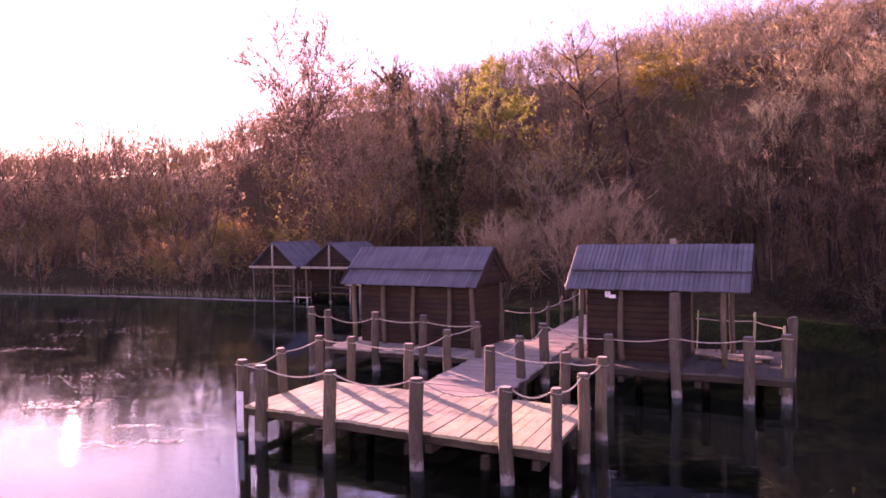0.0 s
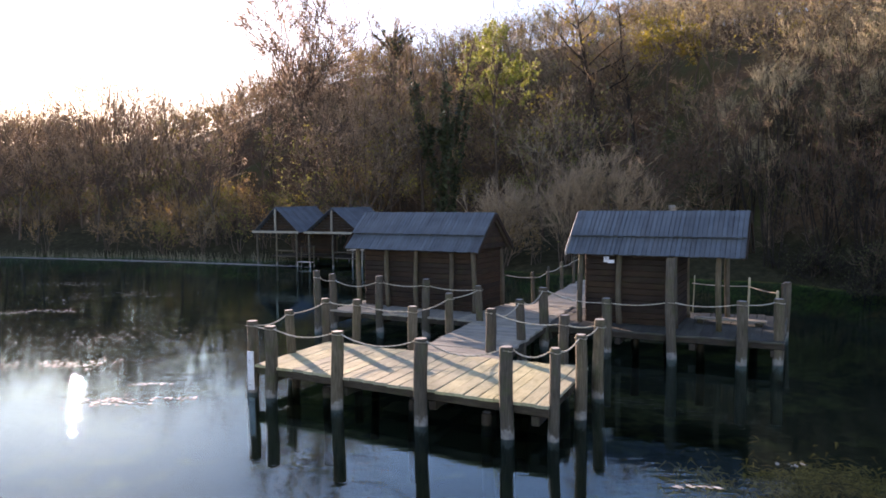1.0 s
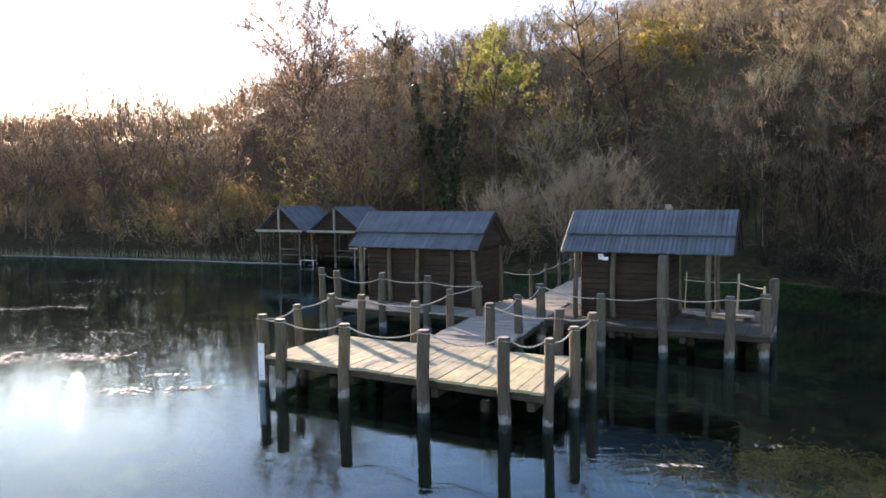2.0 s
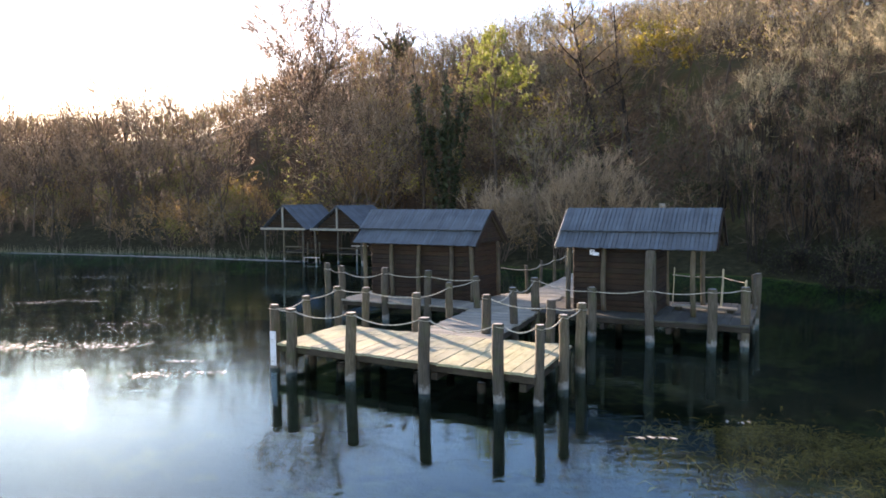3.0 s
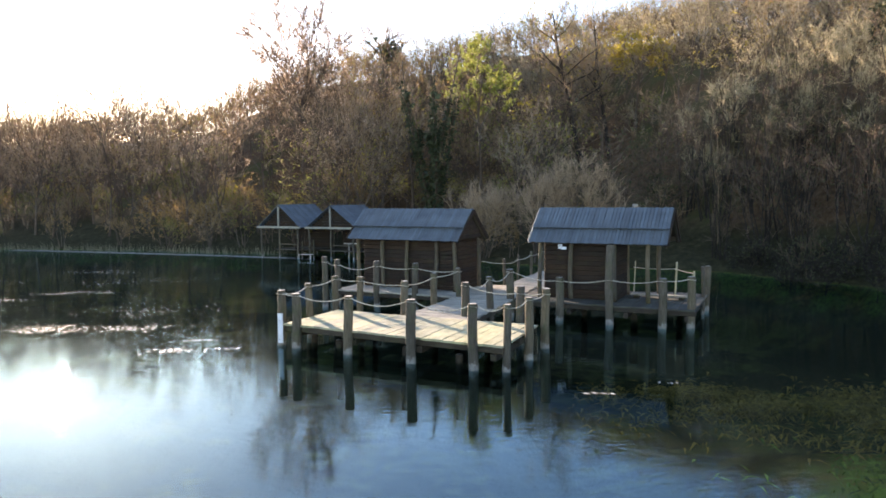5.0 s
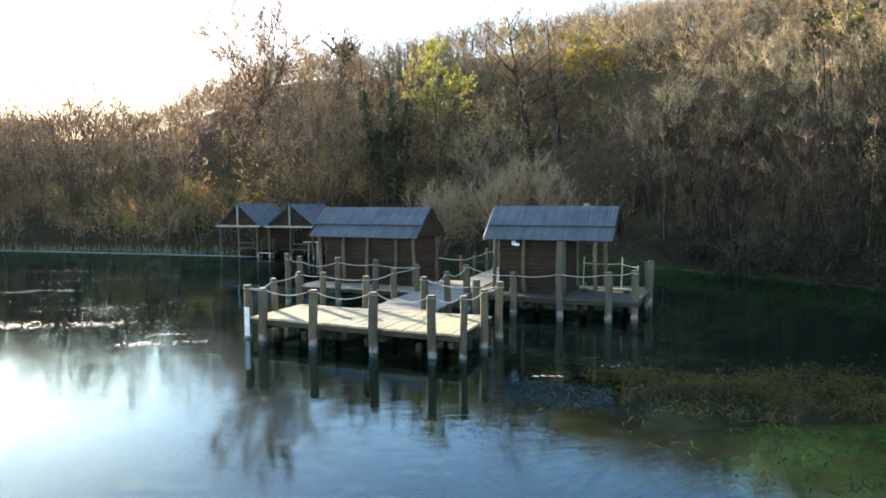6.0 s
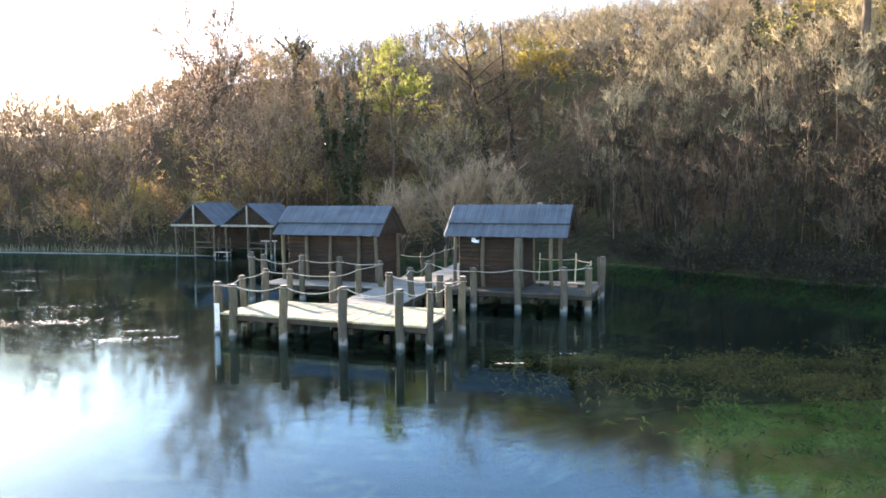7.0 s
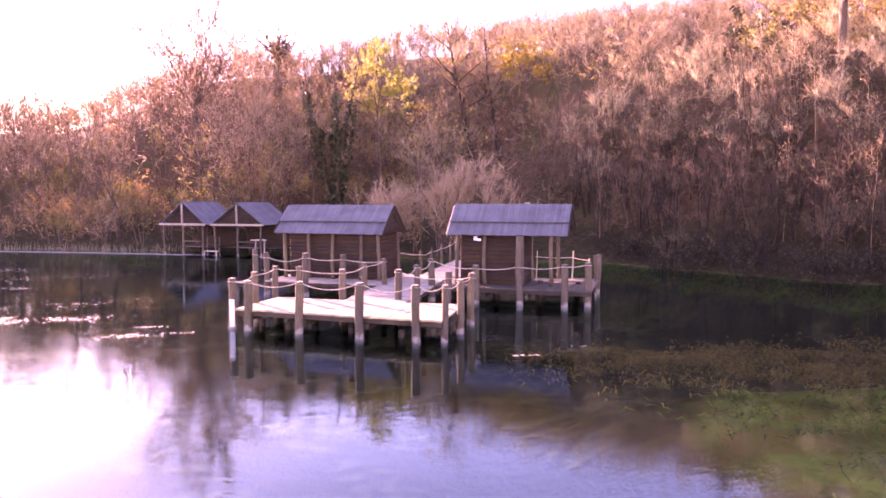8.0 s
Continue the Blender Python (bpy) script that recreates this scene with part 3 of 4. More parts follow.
RA, RB = (2.45, 17.85), (6.40, 15.96)
LA, LB = (-4.04, 21.1), (0.13, 18.9)
hut("weathered brown hut with silver-grey board roof and open porch", *RA, angle(RA, RB), 4.38, 1.1, 2.44, 1.0, (0.42, 2.75), (0.32, 1.35, 2.75, 3.78), 21, DECK_Z - 0.03, pale_verge=True)
hut("dark closed timber hut with silver-grey board roof", *LA, angle(LA, LB), 4.72, 1.1, 2.40, 1.0, (0.5, 4.45), (0.35, 1.45, 2.5, 3.7, 4.45), 22, DECK_Z - 0.02)


def boathouse(x, y, rz, width, depth, eave_z, rise, seed):
    """An open gabled shelter on piles, its gable to the lake."""
    ob = tagged(empty("boathouse", x, y, 0, rz), "open gabled wooden boathouse on thin posts at the shore", "boathouse", "boathouses at the far shore")
    slope = math.hypot(width / 2, rise)
    tilt = math.degrees(math.atan2(rise, width / 2))
    roof = child("roof", bar_mesh("ridge_beam", 0.1, depth, 0.1, M_ROOF), ob, pose(width / 2, depth / 2, eave_z + rise - 0.05))
    inv = pose(width / 2, depth / 2, eave_z + rise - 0.05).inverted()
    n = round(depth / 0.2)
    me = bar_mesh("roof_board", slope * 1.06, depth / n - 0.008, 0.03, M_ROOF, 0)
    for i in range(n):
        yy = (i + 0.5) * depth / n
        child("roof_board", me, roof, inv @ pose(0, yy, eave_z, 0, -tilt) @ pose(slope / 2 - 0.05, 0, 0.0))
        child("roof_board", me, roof, inv @ pose(width, yy, eave_z, 0, tilt) @ pose(-slope / 2 + 0.05, 0, 0.0))
    for yy in (0.0, depth):
        child("tie_beam", bar_mesh("tie_beam", width + 0.25, 0.12, 0.13, M_DECK_MID), ob, pose(width / 2, yy - 0.03, eave_z - 0.12))
        for px in (0.15, width / 2, width - 0.15):
            me2 = log_mesh("frame_post", eave_z + 0.9, 0.07, 0.06, M_POST, M_END, seed + int(px * 7), sides=8, rings=4)
            child("frame_post", me2, ob, pose(px, yy + 0.09, -0.9))
        child("king_post", bar_mesh("king_post", 0.1, 0.1, rise - 0.1, M_DECK_MID), ob, pose(width / 2, yy, eave_z))
    for k in range(int(rise / 0.16)):
        half = width / 2 * (1 - (k + 1) * 0.16 / rise)
        if half > 0.1:
            child("gable_board", bar_mesh("gable_board", 2 * half, 0.03, 0.152, M_WALL, 0), ob, pose(width / 2, 0.35, eave_z + 0.02 + k * 0.16))
    for k in range(9):
        child("wall_board", bar_mesh("wall_board", width - 0.2, 0.04, 0.17, M_WALL, 0), ob, pose(width / 2, depth - 0.1, 0.45 + k * 0.18))
    child("floor", bar_mesh("floor", width, depth * 0.62, 0.07, M_BEAM), ob, pose(width / 2, depth * 0.68, 0.42))
    for zz in (0.75, 1.1):
        child("rail", bar_mesh("rail", width * 0.42, 0.05, 0.07, M_POST), ob, pose(width * 0.72, 0.1, zz - 0.2))
    return ob


FA = (-13.4, 41.7)
boathouse(*FA, -25, 3.3, 4.0, 2.1, 1.4, 61)
boathouse(FA[0] + 3.95 * math.cos(radians(25)), FA[1] - 3.95 * math.sin(radians(25)), -25, 3.7, 4.0, 2.1, 1.35, 67)

# ---- trees ----
def grow(seed, height, trunk_r, spread, limbs, branches, twigs, lean=0.0, first=0.3, up=0.6, twig_len=0.8, leaf=0, leaf_size=0.13, stems=1, twig_r=0.016, fork=0.0, open_angle=55):
    """A tree as arrays: vertices, triangles, and a kind for each triangle (0 bark, 1 twig, 2 leaf).
    fork: share of the height at which the trunk parts into spreading boughs; 0 for a trunk that runs to the top."""
    rng = np.random.default_rng(seed)
    V, T, K = [], [], []

    def tube(pts, radii, sides, kind):
        base = sum(len(v) for v in V)
        pts = np.asarray(pts)
        d = np.gradient(pts, axis=0)
        d /= np.linalg.norm(d, axis=1)[:, None] + 1e-9
        ref = np.array([0.3, 1.0, 0.2])
        s = np.cross(d, ref)
        s /= np.linalg.norm(s, axis=1)[:, None] + 1e-9
        u = np.cross(s, d)
        a = 2 * np.pi * np.arange(sides) / sides
        ring = pts[:, None] + np.asarray(radii)[:, None, None] * (np.cos(a)[None, :, None] * s[:, None] + np.sin(a)[None, :, None] * u[:, None])
        V.append(ring.reshape(-1, 3))
        m = len(pts)
        for k in range(m - 1):
            for i in range(sides):
                j = (i + 1) % sides
                p, q, r, t = base + k * sides + i, base + k * sides + j, base + (k + 1) * sides + j, base + (k + 1) * sides + i
                T.append((p, q, r)), T.append((p, r, t))
                K.extend((kind, kind))

    def path(start, way, length, bits, curl, lift):
        pts, p, w = [start], start, way / np.linalg.norm(way)
        for _ in range(bits):
            w = w + rng.normal(0, curl, 3) + np.array([0, 0, lift])
            w /= np.linalg.norm(w)
            p = p + w * length / bits
            pts.append(p)
        return np.array(pts)

    tips = []
    def forked():
        """A short trunk under a rounded crown of boughs, branches and branchlets."""
        trunk = path(np.array([0, 0, -0.4]), np.array([lean, rng.normal(0, 0.05), 1.0]), height * fork + 0.4, 4, 0.05, 0.03)
        tube(trunk, trunk_r * np.linspace(1, 0.62, 5), 6, 0)
        for b in range(limbs):
            at = trunk[-1] + (trunk[-2] - trunk[-1]) * rng.uniform(0, 1.0) * (b > 1)
            az, tilt = 2.4 * b + rng.normal(0, 0.3), radians(open_angle) * math.sqrt((b + 0.4) / limbs) * rng.uniform(0.75, 1.1)
            ln = height * (1 - fork) * rng.uniform(0.62, 0.9)
            bough = path(at, np.array([math.sin(tilt) * math.cos(az) * spread + lean, math.sin(tilt) * math.sin(az) * spread, math.cos(tilt)]), ln, 4, 0.13, 0.05)
            r0 = trunk_r * rng.uniform(0.27, 0.44)
            tube(bough, r0 * np.linspace(1, 0.2, 5), 4, 0)
            for _ in range(branches):
                g = 4 * rng.uniform(0.18, 1.0)
                i = min(int(g), 3)
                w = bough[i + 1] - bough[i]
                w = w / np.linalg.norm(w) + rng.normal(0, 0.62, 3) + np.array([0, 0, 0.15])
                br = path(bough[i] + (bough[i + 1] - bough[i]) * (g - i), w, ln * rng.uniform(0.28, 0.5), 3, 0.2, 0.06)
                tube(br, max(r0 * 0.34, twig_r * 1.3) * np.linspace(1, 0.4, 4), 3, 0)
                for _ in range(3):
                    k = rng.integers(0, 3)
                    w2 = br[k + 1] - br[k]
                    w2 = w2 / np.linalg.norm(w2) + rng.normal(0, 0.6, 3) + np.array([0, 0, 0.15])
                    small = path(br[k + 1], w2, ln * rng.uniform(0.13, 0.24), 2, 0.2, 0.06)
                    tube(small[[0, 2]], [twig_r * 1.1, twig_r * 0.6], 3, 1)
                    tips.append((small, w2))

    if fork:
        forked()
    for st in range(0 if fork else stems):
        off = rng.normal(0, 0.25 * (stems > 1), 3) * np.array([1, 1, 0])
        h = height * (1 if st == 0 else rng.uniform(0.7, 0.98))
        trunk = path(off + np.array([0, 0, -0.4]), np.array([lean + rng.normal(0, 0.12) * (stems > 1), rng.normal(0, 0.05 + 0.1 * (stems > 1)), 1.0]), h, 6, 0.05, 0.05)
        tube(trunk, trunk_r * np.linspace(1, 0.16, 7), 6, 0)
        for _ in range(max(2, limbs // stems)):
            f = rng.uniform(first, 0.97)
            x = f * 6
            i = min(int(x), 5)
            at = trunk[i] + (trunk[i + 1] - trunk[i]) * (x - i)
            az = rng.uniform(0, 2 * np.pi)
            ln = spread * (1.15 - 0.75 * f) * rng.uniform(0.7, 1.2)
            limb = path(at, np.array([np.cos(az), np.sin(az), up]), ln, 3, 0.16, 0.12)
            r0 = trunk_r * (1 - 0.8 * f) * 0.5
            tube(limb, r0 * np.linspace(1, 0.3, 4), 4, 0)
            for _ in range(branches):
                g = rng.uniform(0.25, 1.0) * 3
                i = min(int(g), 2)
                at2 = limb[i] + (limb[i + 1] - limb[i]) * (g - i)
                w = limb[i + 1] - limb[i]
                w = w / np.linalg.norm(w) + rng.normal(0, 0.55, 3) + np.array([0, 0, 0.25])
                br = path(at2, w, ln * rng.uniform(0.3, 0.55), 2, 0.2, 0.1)
                tube(br, max(r0 * 0.3, twig_r) * np.linspace(1, 0.4, 3), 3, 1)
                tips.append((br, w))
    cones_b, cones_t = [], []
    for br, w in tips:
        for _ in range(twigs):
            g = rng.uniform(0.1, 1.0) * 2
            i = min(int(g), 1)
            at = br[i] + (br[i + 1] - br[i]) * (g - i)
            v = (br[i + 1] - br[i])
            v = v / (np.linalg.norm(v) + 1e-9) + rng.normal(0, 0.6, 3) + np.array([0, 0, 0.3])
            cones_b.append(at)
            cones_t.append(at + v / np.linalg.norm(v) * twig_len * rng.uniform(0.5, 1.2))
    if cones_b:
        b, t = np.array(cones_b), np.array(cones_t)
        d = t - b
        s = np.cross(d, rng.normal(0, 1, d.shape))
        s /= np.linalg.norm(s, axis=1)[:, None]
        u = np.cross(s, d)
        u /= np.linalg.norm(u, axis=1)[:, None]
        base = sum(len(v) for v in V)
        ring = [b + twig_r * (math.cos(a) * s + math.sin(a) * u) for a in (0, 2.09, 4.19)]
        V.append(np.stack(ring + [t], 1).reshape(-1, 3))
        i = base + 4 * np.arange(len(b))
        tri = np.stack([np.stack([i, i + 1, i + 3], 1), np.stack([i + 1, i + 2, i + 3], 1), np.stack([i + 2, i, i + 3], 1)], 1).reshape(-1, 3)
        T.extend(map(tuple, tri))
        K.extend([1] * len(tri))
        if leaf:
            pick = rng.integers(0, len(b), leaf)
            c = b[pick] + d[pick] * rng.uniform(0.2, 1.1, (leaf, 1)) + rng.normal(0, 0.06, (leaf, 3))
            e1, e2 = rng.normal(0, 1, (leaf, 3)), rng.normal(0, 1, (leaf, 3))
            e1 *= leaf_size / np.linalg.norm(e1, axis=1)[:, None]
            e2 -= e1 * (np.sum(e1 * e2, 1) / np.sum(e1 * e1, 1))[:, None]
            e2 *= 0.6 * leaf_size / np.linalg.norm(e2, axis=1)[:, None]
            fold = np.cross(e1, e2) / leaf_size * 0.5
            base = sum(len(v) for v in V)
            V.append(np.stack([c - e1, c + e2 + fold, c + e1, c - e2 + fold], 1).reshape(-1, 3))
            i = base + 4 * np.arange(leaf)
            tri = np.stack([np.stack([i, i + 1, i + 2], 1), np.stack([i, i + 2, i + 3], 1)], 1).reshape(-1, 3)
            T.extend(map(tuple, tri))
            K.extend([2] * len(tri))
    return np.concatenate(V), np.array(T, np.int64), np.array(K, np.int64)


def planted(parts, x, y, turn, size, sink=0.0):
    """The tree's vertices at a place on the ground."""
    v = parts[0] * size
    c, s = math.cos(turn), math.sin(turn)
    z = float(land(np.array([x]), np.array([y]))[0])
    return np.stack([v[:, 0] * c - v[:, 1] * s + x, v[:, 0] * s + v[:, 1] * c + y, v[:, 2] + z - sink], 1)


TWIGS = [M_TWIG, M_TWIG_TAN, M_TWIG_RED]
LEAVES = [M_LEAF_RUST, M_LEAF_OLIVE, M_LEAF_GOLD, M_LEAF_TAN, M_LEAF_DARK]
SLOTS = [M_BARK] + TWIGS + LEAVES


def woodland(name, label, templates, spots, seed, mats=None):
    """Many trees joined into one mass. spots: (x, y, size, twig 0-2, leaf 0-2)."""
    rng = random.Random(seed)
    V, T, I = [], [], []
    base = 0
    for x, y, size, tw, lf in spots:
        p = templates[rng.randrange(len(templates))]
        v = planted(p, x, y, rng.uniform(0, 6.28), size)
        V.append(v)
        T.append(p[1] + base)
        I.append(np.choose(p[2], [0, 1 + tw, 4 + lf]))
        base += len(v)
    me = soup(name, np.concatenate(V), np.concatenate(T), mats or SLOTS, np.concatenate(I))
    return tagged(new(name, me), label, name.replace("_", " "), kind="stuff")


TEMPLATES = [grow(100 + i, h, r, sp, 7, 4, 4, leaf=lf, leaf_size=0.09, twig_len=0.85, twig_r=0.015, fork=f, open_angle=a) for i, (h, r, sp, f, lf, a) in enumerate([
    (8.0, 0.12, 1.0, 0.3, 260, 60), (9.0, 0.13, 0.9, 0.38, 110, 50), (7.0, 0.10, 1.1, 0.25, 340, 65), (8.5, 0.11, 0.8, 0.2, 60, 42), (6.5, 0.11, 1.1, 0.22, 340, 70), (9.5, 0.12, 0.75, 0.3, 130, 45)])]
FAR = [grow(150 + i, h, 0.12, sp, 6, 4, 3, leaf=lf, leaf_size=0.105, twig_len=0.95, twig_r=0.019, fork=0.28, open_angle=62) for i, (h, sp, lf) in enumerate([
    (10.2, 1.0, 130), (11.4, 1.0, 70), (9.0, 1.1, 160)])]
LIGHT = [grow(180 + i, h, 0.1, sp, 6, 4, 3, leaf=lf, leaf_size=0.07, twig_len=1.0, twig_r=0.015, fork=0.26, open_angle=52) for i, (h, sp, lf) in enumerate([
    (10.6, 0.9, 200), (11.6, 0.8, 140), (9.2, 1.0, 230)])]
THICKET = [grow(240 + i, h, 0.05, 2.2, 8, 3, 4, first=0.1, up=0.6, leaf=lf, leaf_size=0.13, twig_len=1.1, twig_r=0.026, stems=2) for i, (h, lf) in enumerate([(3.6, 110), (4.2, 70), (3.2, 140)])]
SCRUB = [grow(200 + i, h, 0.04, 1.7, 10, 4, 4, first=0.06, up=0.8, leaf=lf, leaf_size=0.07, twig_len=0.75, stems=4, twig_r=0.013) for i, (h, lf) in enumerate([(2.6, 220), (3.2, 60), (2.2, 360)])]


# open ground on the lake side of the trees that stand out: x, y, half width, where it begins on the way from the lake
GLADES = [(9.6, 51.5, 1.5, 0.72), (12.4, 53.0, 0.9, 0.75), (14.2, 52.5, 1.5, 0.72), (1.75, 50.0, 1.5, 0.8), (-1.6, 48.5, 1.7, 0.5), (-9.3, 84.0, 1.4, 0.75), (-14.4, 60.2, 1.6, 0.9)]


def in_coppice(x, y):
    """Whether a place lies in the stand of young stems on the steep spur over the shore."""
    return x > 13.5 and 12 < y < 40 and 6.0 < float(inland(np.array([x]), np.array([y]))[0]) < 13.0


def in_sun_gap(x, y):
    """Whether a place lies in the added treeless gap that lets the sun through to the gangway."""
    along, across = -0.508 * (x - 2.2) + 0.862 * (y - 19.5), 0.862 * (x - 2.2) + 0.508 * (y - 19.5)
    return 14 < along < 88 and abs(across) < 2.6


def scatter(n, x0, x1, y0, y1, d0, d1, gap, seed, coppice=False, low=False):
    """Places at random, apart by gap, between two distances from the shore. low: growth that may also stand in the sun
    gap.
    """
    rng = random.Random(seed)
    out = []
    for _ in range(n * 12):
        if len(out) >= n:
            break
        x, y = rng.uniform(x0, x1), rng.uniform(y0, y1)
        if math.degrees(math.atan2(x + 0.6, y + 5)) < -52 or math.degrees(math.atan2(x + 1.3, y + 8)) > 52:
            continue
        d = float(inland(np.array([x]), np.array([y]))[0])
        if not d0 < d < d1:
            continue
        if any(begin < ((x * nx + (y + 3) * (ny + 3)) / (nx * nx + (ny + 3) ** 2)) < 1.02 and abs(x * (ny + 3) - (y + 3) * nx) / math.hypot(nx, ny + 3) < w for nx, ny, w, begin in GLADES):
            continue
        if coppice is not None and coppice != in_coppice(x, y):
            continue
        # tall trees are left out here so sunlight gets down to the gangway
        if not low and in_sun_gap(x, y):
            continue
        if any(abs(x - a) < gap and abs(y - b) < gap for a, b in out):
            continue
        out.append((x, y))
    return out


def dress(spots, seed, lo, hi):
    """Sizes and colours, in drifts: sunlight put in as tan and gold high on the right, shade as dark leaves at its
    foot, olive and grey between.
    """
    rng = random.Random(seed)
    out = []
    for x, y in spots:
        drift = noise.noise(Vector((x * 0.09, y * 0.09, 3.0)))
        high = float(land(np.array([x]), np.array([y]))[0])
        # sun on the upper right slope, put into the choice of colours
        sun_tint = step(5, 12, high) * step(-2, 12, x)
        tw = 1 if rng.random() < 0.12 + 0.75 * sun_tint else (2 if drift > 0.05 and rng.random() < 0.7 else 0)
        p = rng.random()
        lf = (3 if p < 0.85 else 2) if rng.random() < 0.85 * sun_tint else (1 if p < (0.66 if 1 < x < 19 else 0.42) else 2 if p < 0.5 + 0.1 * drift else 0)
        # shade low on the right bank, put in as dark leaves and twigs
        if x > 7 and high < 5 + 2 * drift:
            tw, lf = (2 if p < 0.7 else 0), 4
        d = float(inland(np.array([x]), np.array([y]))[0])
        small = (0.62 if d < 6.5 else 0.72) if x > 13 and d < 26 else 0.93 if x > 15 and d > 22 else 1.0
        out.append((x, y, rng.uniform(lo, hi) * small, tw, lf))
    return out


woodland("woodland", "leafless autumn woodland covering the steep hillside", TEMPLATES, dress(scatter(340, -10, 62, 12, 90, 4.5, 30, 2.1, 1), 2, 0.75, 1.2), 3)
woodland("lakeside_wood", "thin autumn trees with sun glare in their pale leaf colour", LIGHT, [(x, y, z, 0, 0) for x, y, z, _, _ in dress(scatter(160, -90, -6, 30, 95, 2.0, 28, 2.1, 31), 32, 0.9, 1.15)], 33, [M_BARK, M_TWIG, M_TWIG, M_TWIG, M_LEAF_PALE])
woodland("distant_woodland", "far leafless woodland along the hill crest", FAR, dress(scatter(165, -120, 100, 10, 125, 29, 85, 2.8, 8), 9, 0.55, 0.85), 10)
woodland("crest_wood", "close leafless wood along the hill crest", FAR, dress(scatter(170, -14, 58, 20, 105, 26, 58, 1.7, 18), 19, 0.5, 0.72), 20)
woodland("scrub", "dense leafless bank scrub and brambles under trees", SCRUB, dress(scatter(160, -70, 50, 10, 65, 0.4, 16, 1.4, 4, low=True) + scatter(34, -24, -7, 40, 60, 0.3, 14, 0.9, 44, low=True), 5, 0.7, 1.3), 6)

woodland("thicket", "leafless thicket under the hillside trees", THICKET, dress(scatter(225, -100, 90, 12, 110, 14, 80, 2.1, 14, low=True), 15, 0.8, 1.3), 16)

COPPICE = [grow(260 + i, h, 0.028, 1.2, 16, 4, 3, first=0.62, up=1.6, leaf=lf, leaf_size=0.06, twig_len=0.8, twig_r=0.010, stems=4) for i, (h, lf) in enumerate([(5.0, 60), (5.6, 30), (4.4, 80)])]
woodland("coppice", "pale young coppice stems, coloured paler for the sun on them", COPPICE, [(x, y, z, 0, 0) for x, y, z, _, _ in dress(scatter(120, 14, 34, 14, 40, 5, 14, 0.9, 41, True), 42, 1.2, 1.55)], 43, [M_BARK, M_STRAW, M_STRAW, M_STRAW, M_LEAF_TAN])

BANK = [grow(340 + i, h, 0.05, sp, 20, 4, 4, first=0.08, up=1.3, leaf=lf, leaf_size=0.07, twig_len=0.8, twig_r=0.012, stems=5) for i, (h, sp, lf) in enumerate([(7.4, 2.1, 200), (6.2, 2.0, 300), (8.2, 1.9, 110)])]
# dark bark, twig and leaf colours carry the steep bank's shade
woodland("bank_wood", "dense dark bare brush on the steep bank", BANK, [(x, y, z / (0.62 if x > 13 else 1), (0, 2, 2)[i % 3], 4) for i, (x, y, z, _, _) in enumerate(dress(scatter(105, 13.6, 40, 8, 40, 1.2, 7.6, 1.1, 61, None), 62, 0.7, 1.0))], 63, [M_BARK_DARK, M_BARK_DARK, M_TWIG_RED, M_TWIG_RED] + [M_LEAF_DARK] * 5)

SLENDER = [grow(360 + i, h, 0.02, 0.9, 9, 3, 3, first=0.45, up=1.2, leaf=20, leaf_size=0.07, twig_len=0.6, twig_r=0.009) for i, h in enumerate((6.0, 7.0, 5.2))]
woodland("slender_stems", "slender pale birch-like stems on the dark bank", SLENDER, [(x, y, z / (0.62 if x > 13 else 1), 0, 0) for x, y, z, _, _ in dress(scatter(13, 14, 34, 10, 34, 1.5, 7.5, 1.6, 71, None), 72, 0.8, 1.1)], 73, [M_TWIG_PALE, M_TWIG, M_TWIG, M_TWIG, M_LEAF_TAN])

HANGING = [grow(280 + i, h, 0.035, sp, 18, 4, 4, first=0.02, up=0.3, leaf=lf, leaf_size=0.07, twig_len=0.75, stems=3, twig_r=0.013) for i, (h, sp, lf) in enumerate([(2.3, 2.1, 260), (2.8, 2.3, 160), (1.8, 1.9, 320)])]
woodland("crest_thicket", "low leafless thicket along the hill crest", THICKET, dress(scatter(90, -80, -10, 50, 115, 22, 56, 1.7, 50, None, True) + scatter(120, -95, -8, 80, 140, 38, 78, 1.6, 55, None, True) + scatter(120, -10, 50, 55, 105, 30, 62, 1.5, 51, None, True) + scatter(50, 14, 36, 50, 82, 30, 58, 1.3, 54, None, True), 52, 0.75, 1.1), 53)

# twigs in the dark bark: shade of the undercut bank put into colour
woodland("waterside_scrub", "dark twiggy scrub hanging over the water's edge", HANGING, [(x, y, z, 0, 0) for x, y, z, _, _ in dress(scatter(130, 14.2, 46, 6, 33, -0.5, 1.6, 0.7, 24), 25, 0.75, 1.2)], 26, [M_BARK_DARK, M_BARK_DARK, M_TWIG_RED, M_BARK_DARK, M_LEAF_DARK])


# ---- single trees that stand out ----
def tree(label, x, y, height, trunk_r, spread, twig, leaf_mat, seed, name="tree", category="tree", bark=None, **shape):
    """One tree: a trunk with its limbs, and a crown of twigs and leaves."""
    v, t, k = grow(seed, height, trunk_r, spread, **shape)
    z = float(land(np.array([x]), np.array([y]))[0])
    ob = tagged(empty(name, x, y, z), label, category)
    for part, keep, mats in (("trunk", k == 0, [bark or M_BARK]), ("crown", k > 0, [twig, leaf_mat])):
        used, inv = np.unique(t[keep], return_inverse=True)
        idx = np.zeros(keep.sum(), int) if part == "trunk" else (k[keep] - 1)
        child(part, soup(part, v[used], inv.reshape(-1, 3), mats, idx), ob)
    return ob


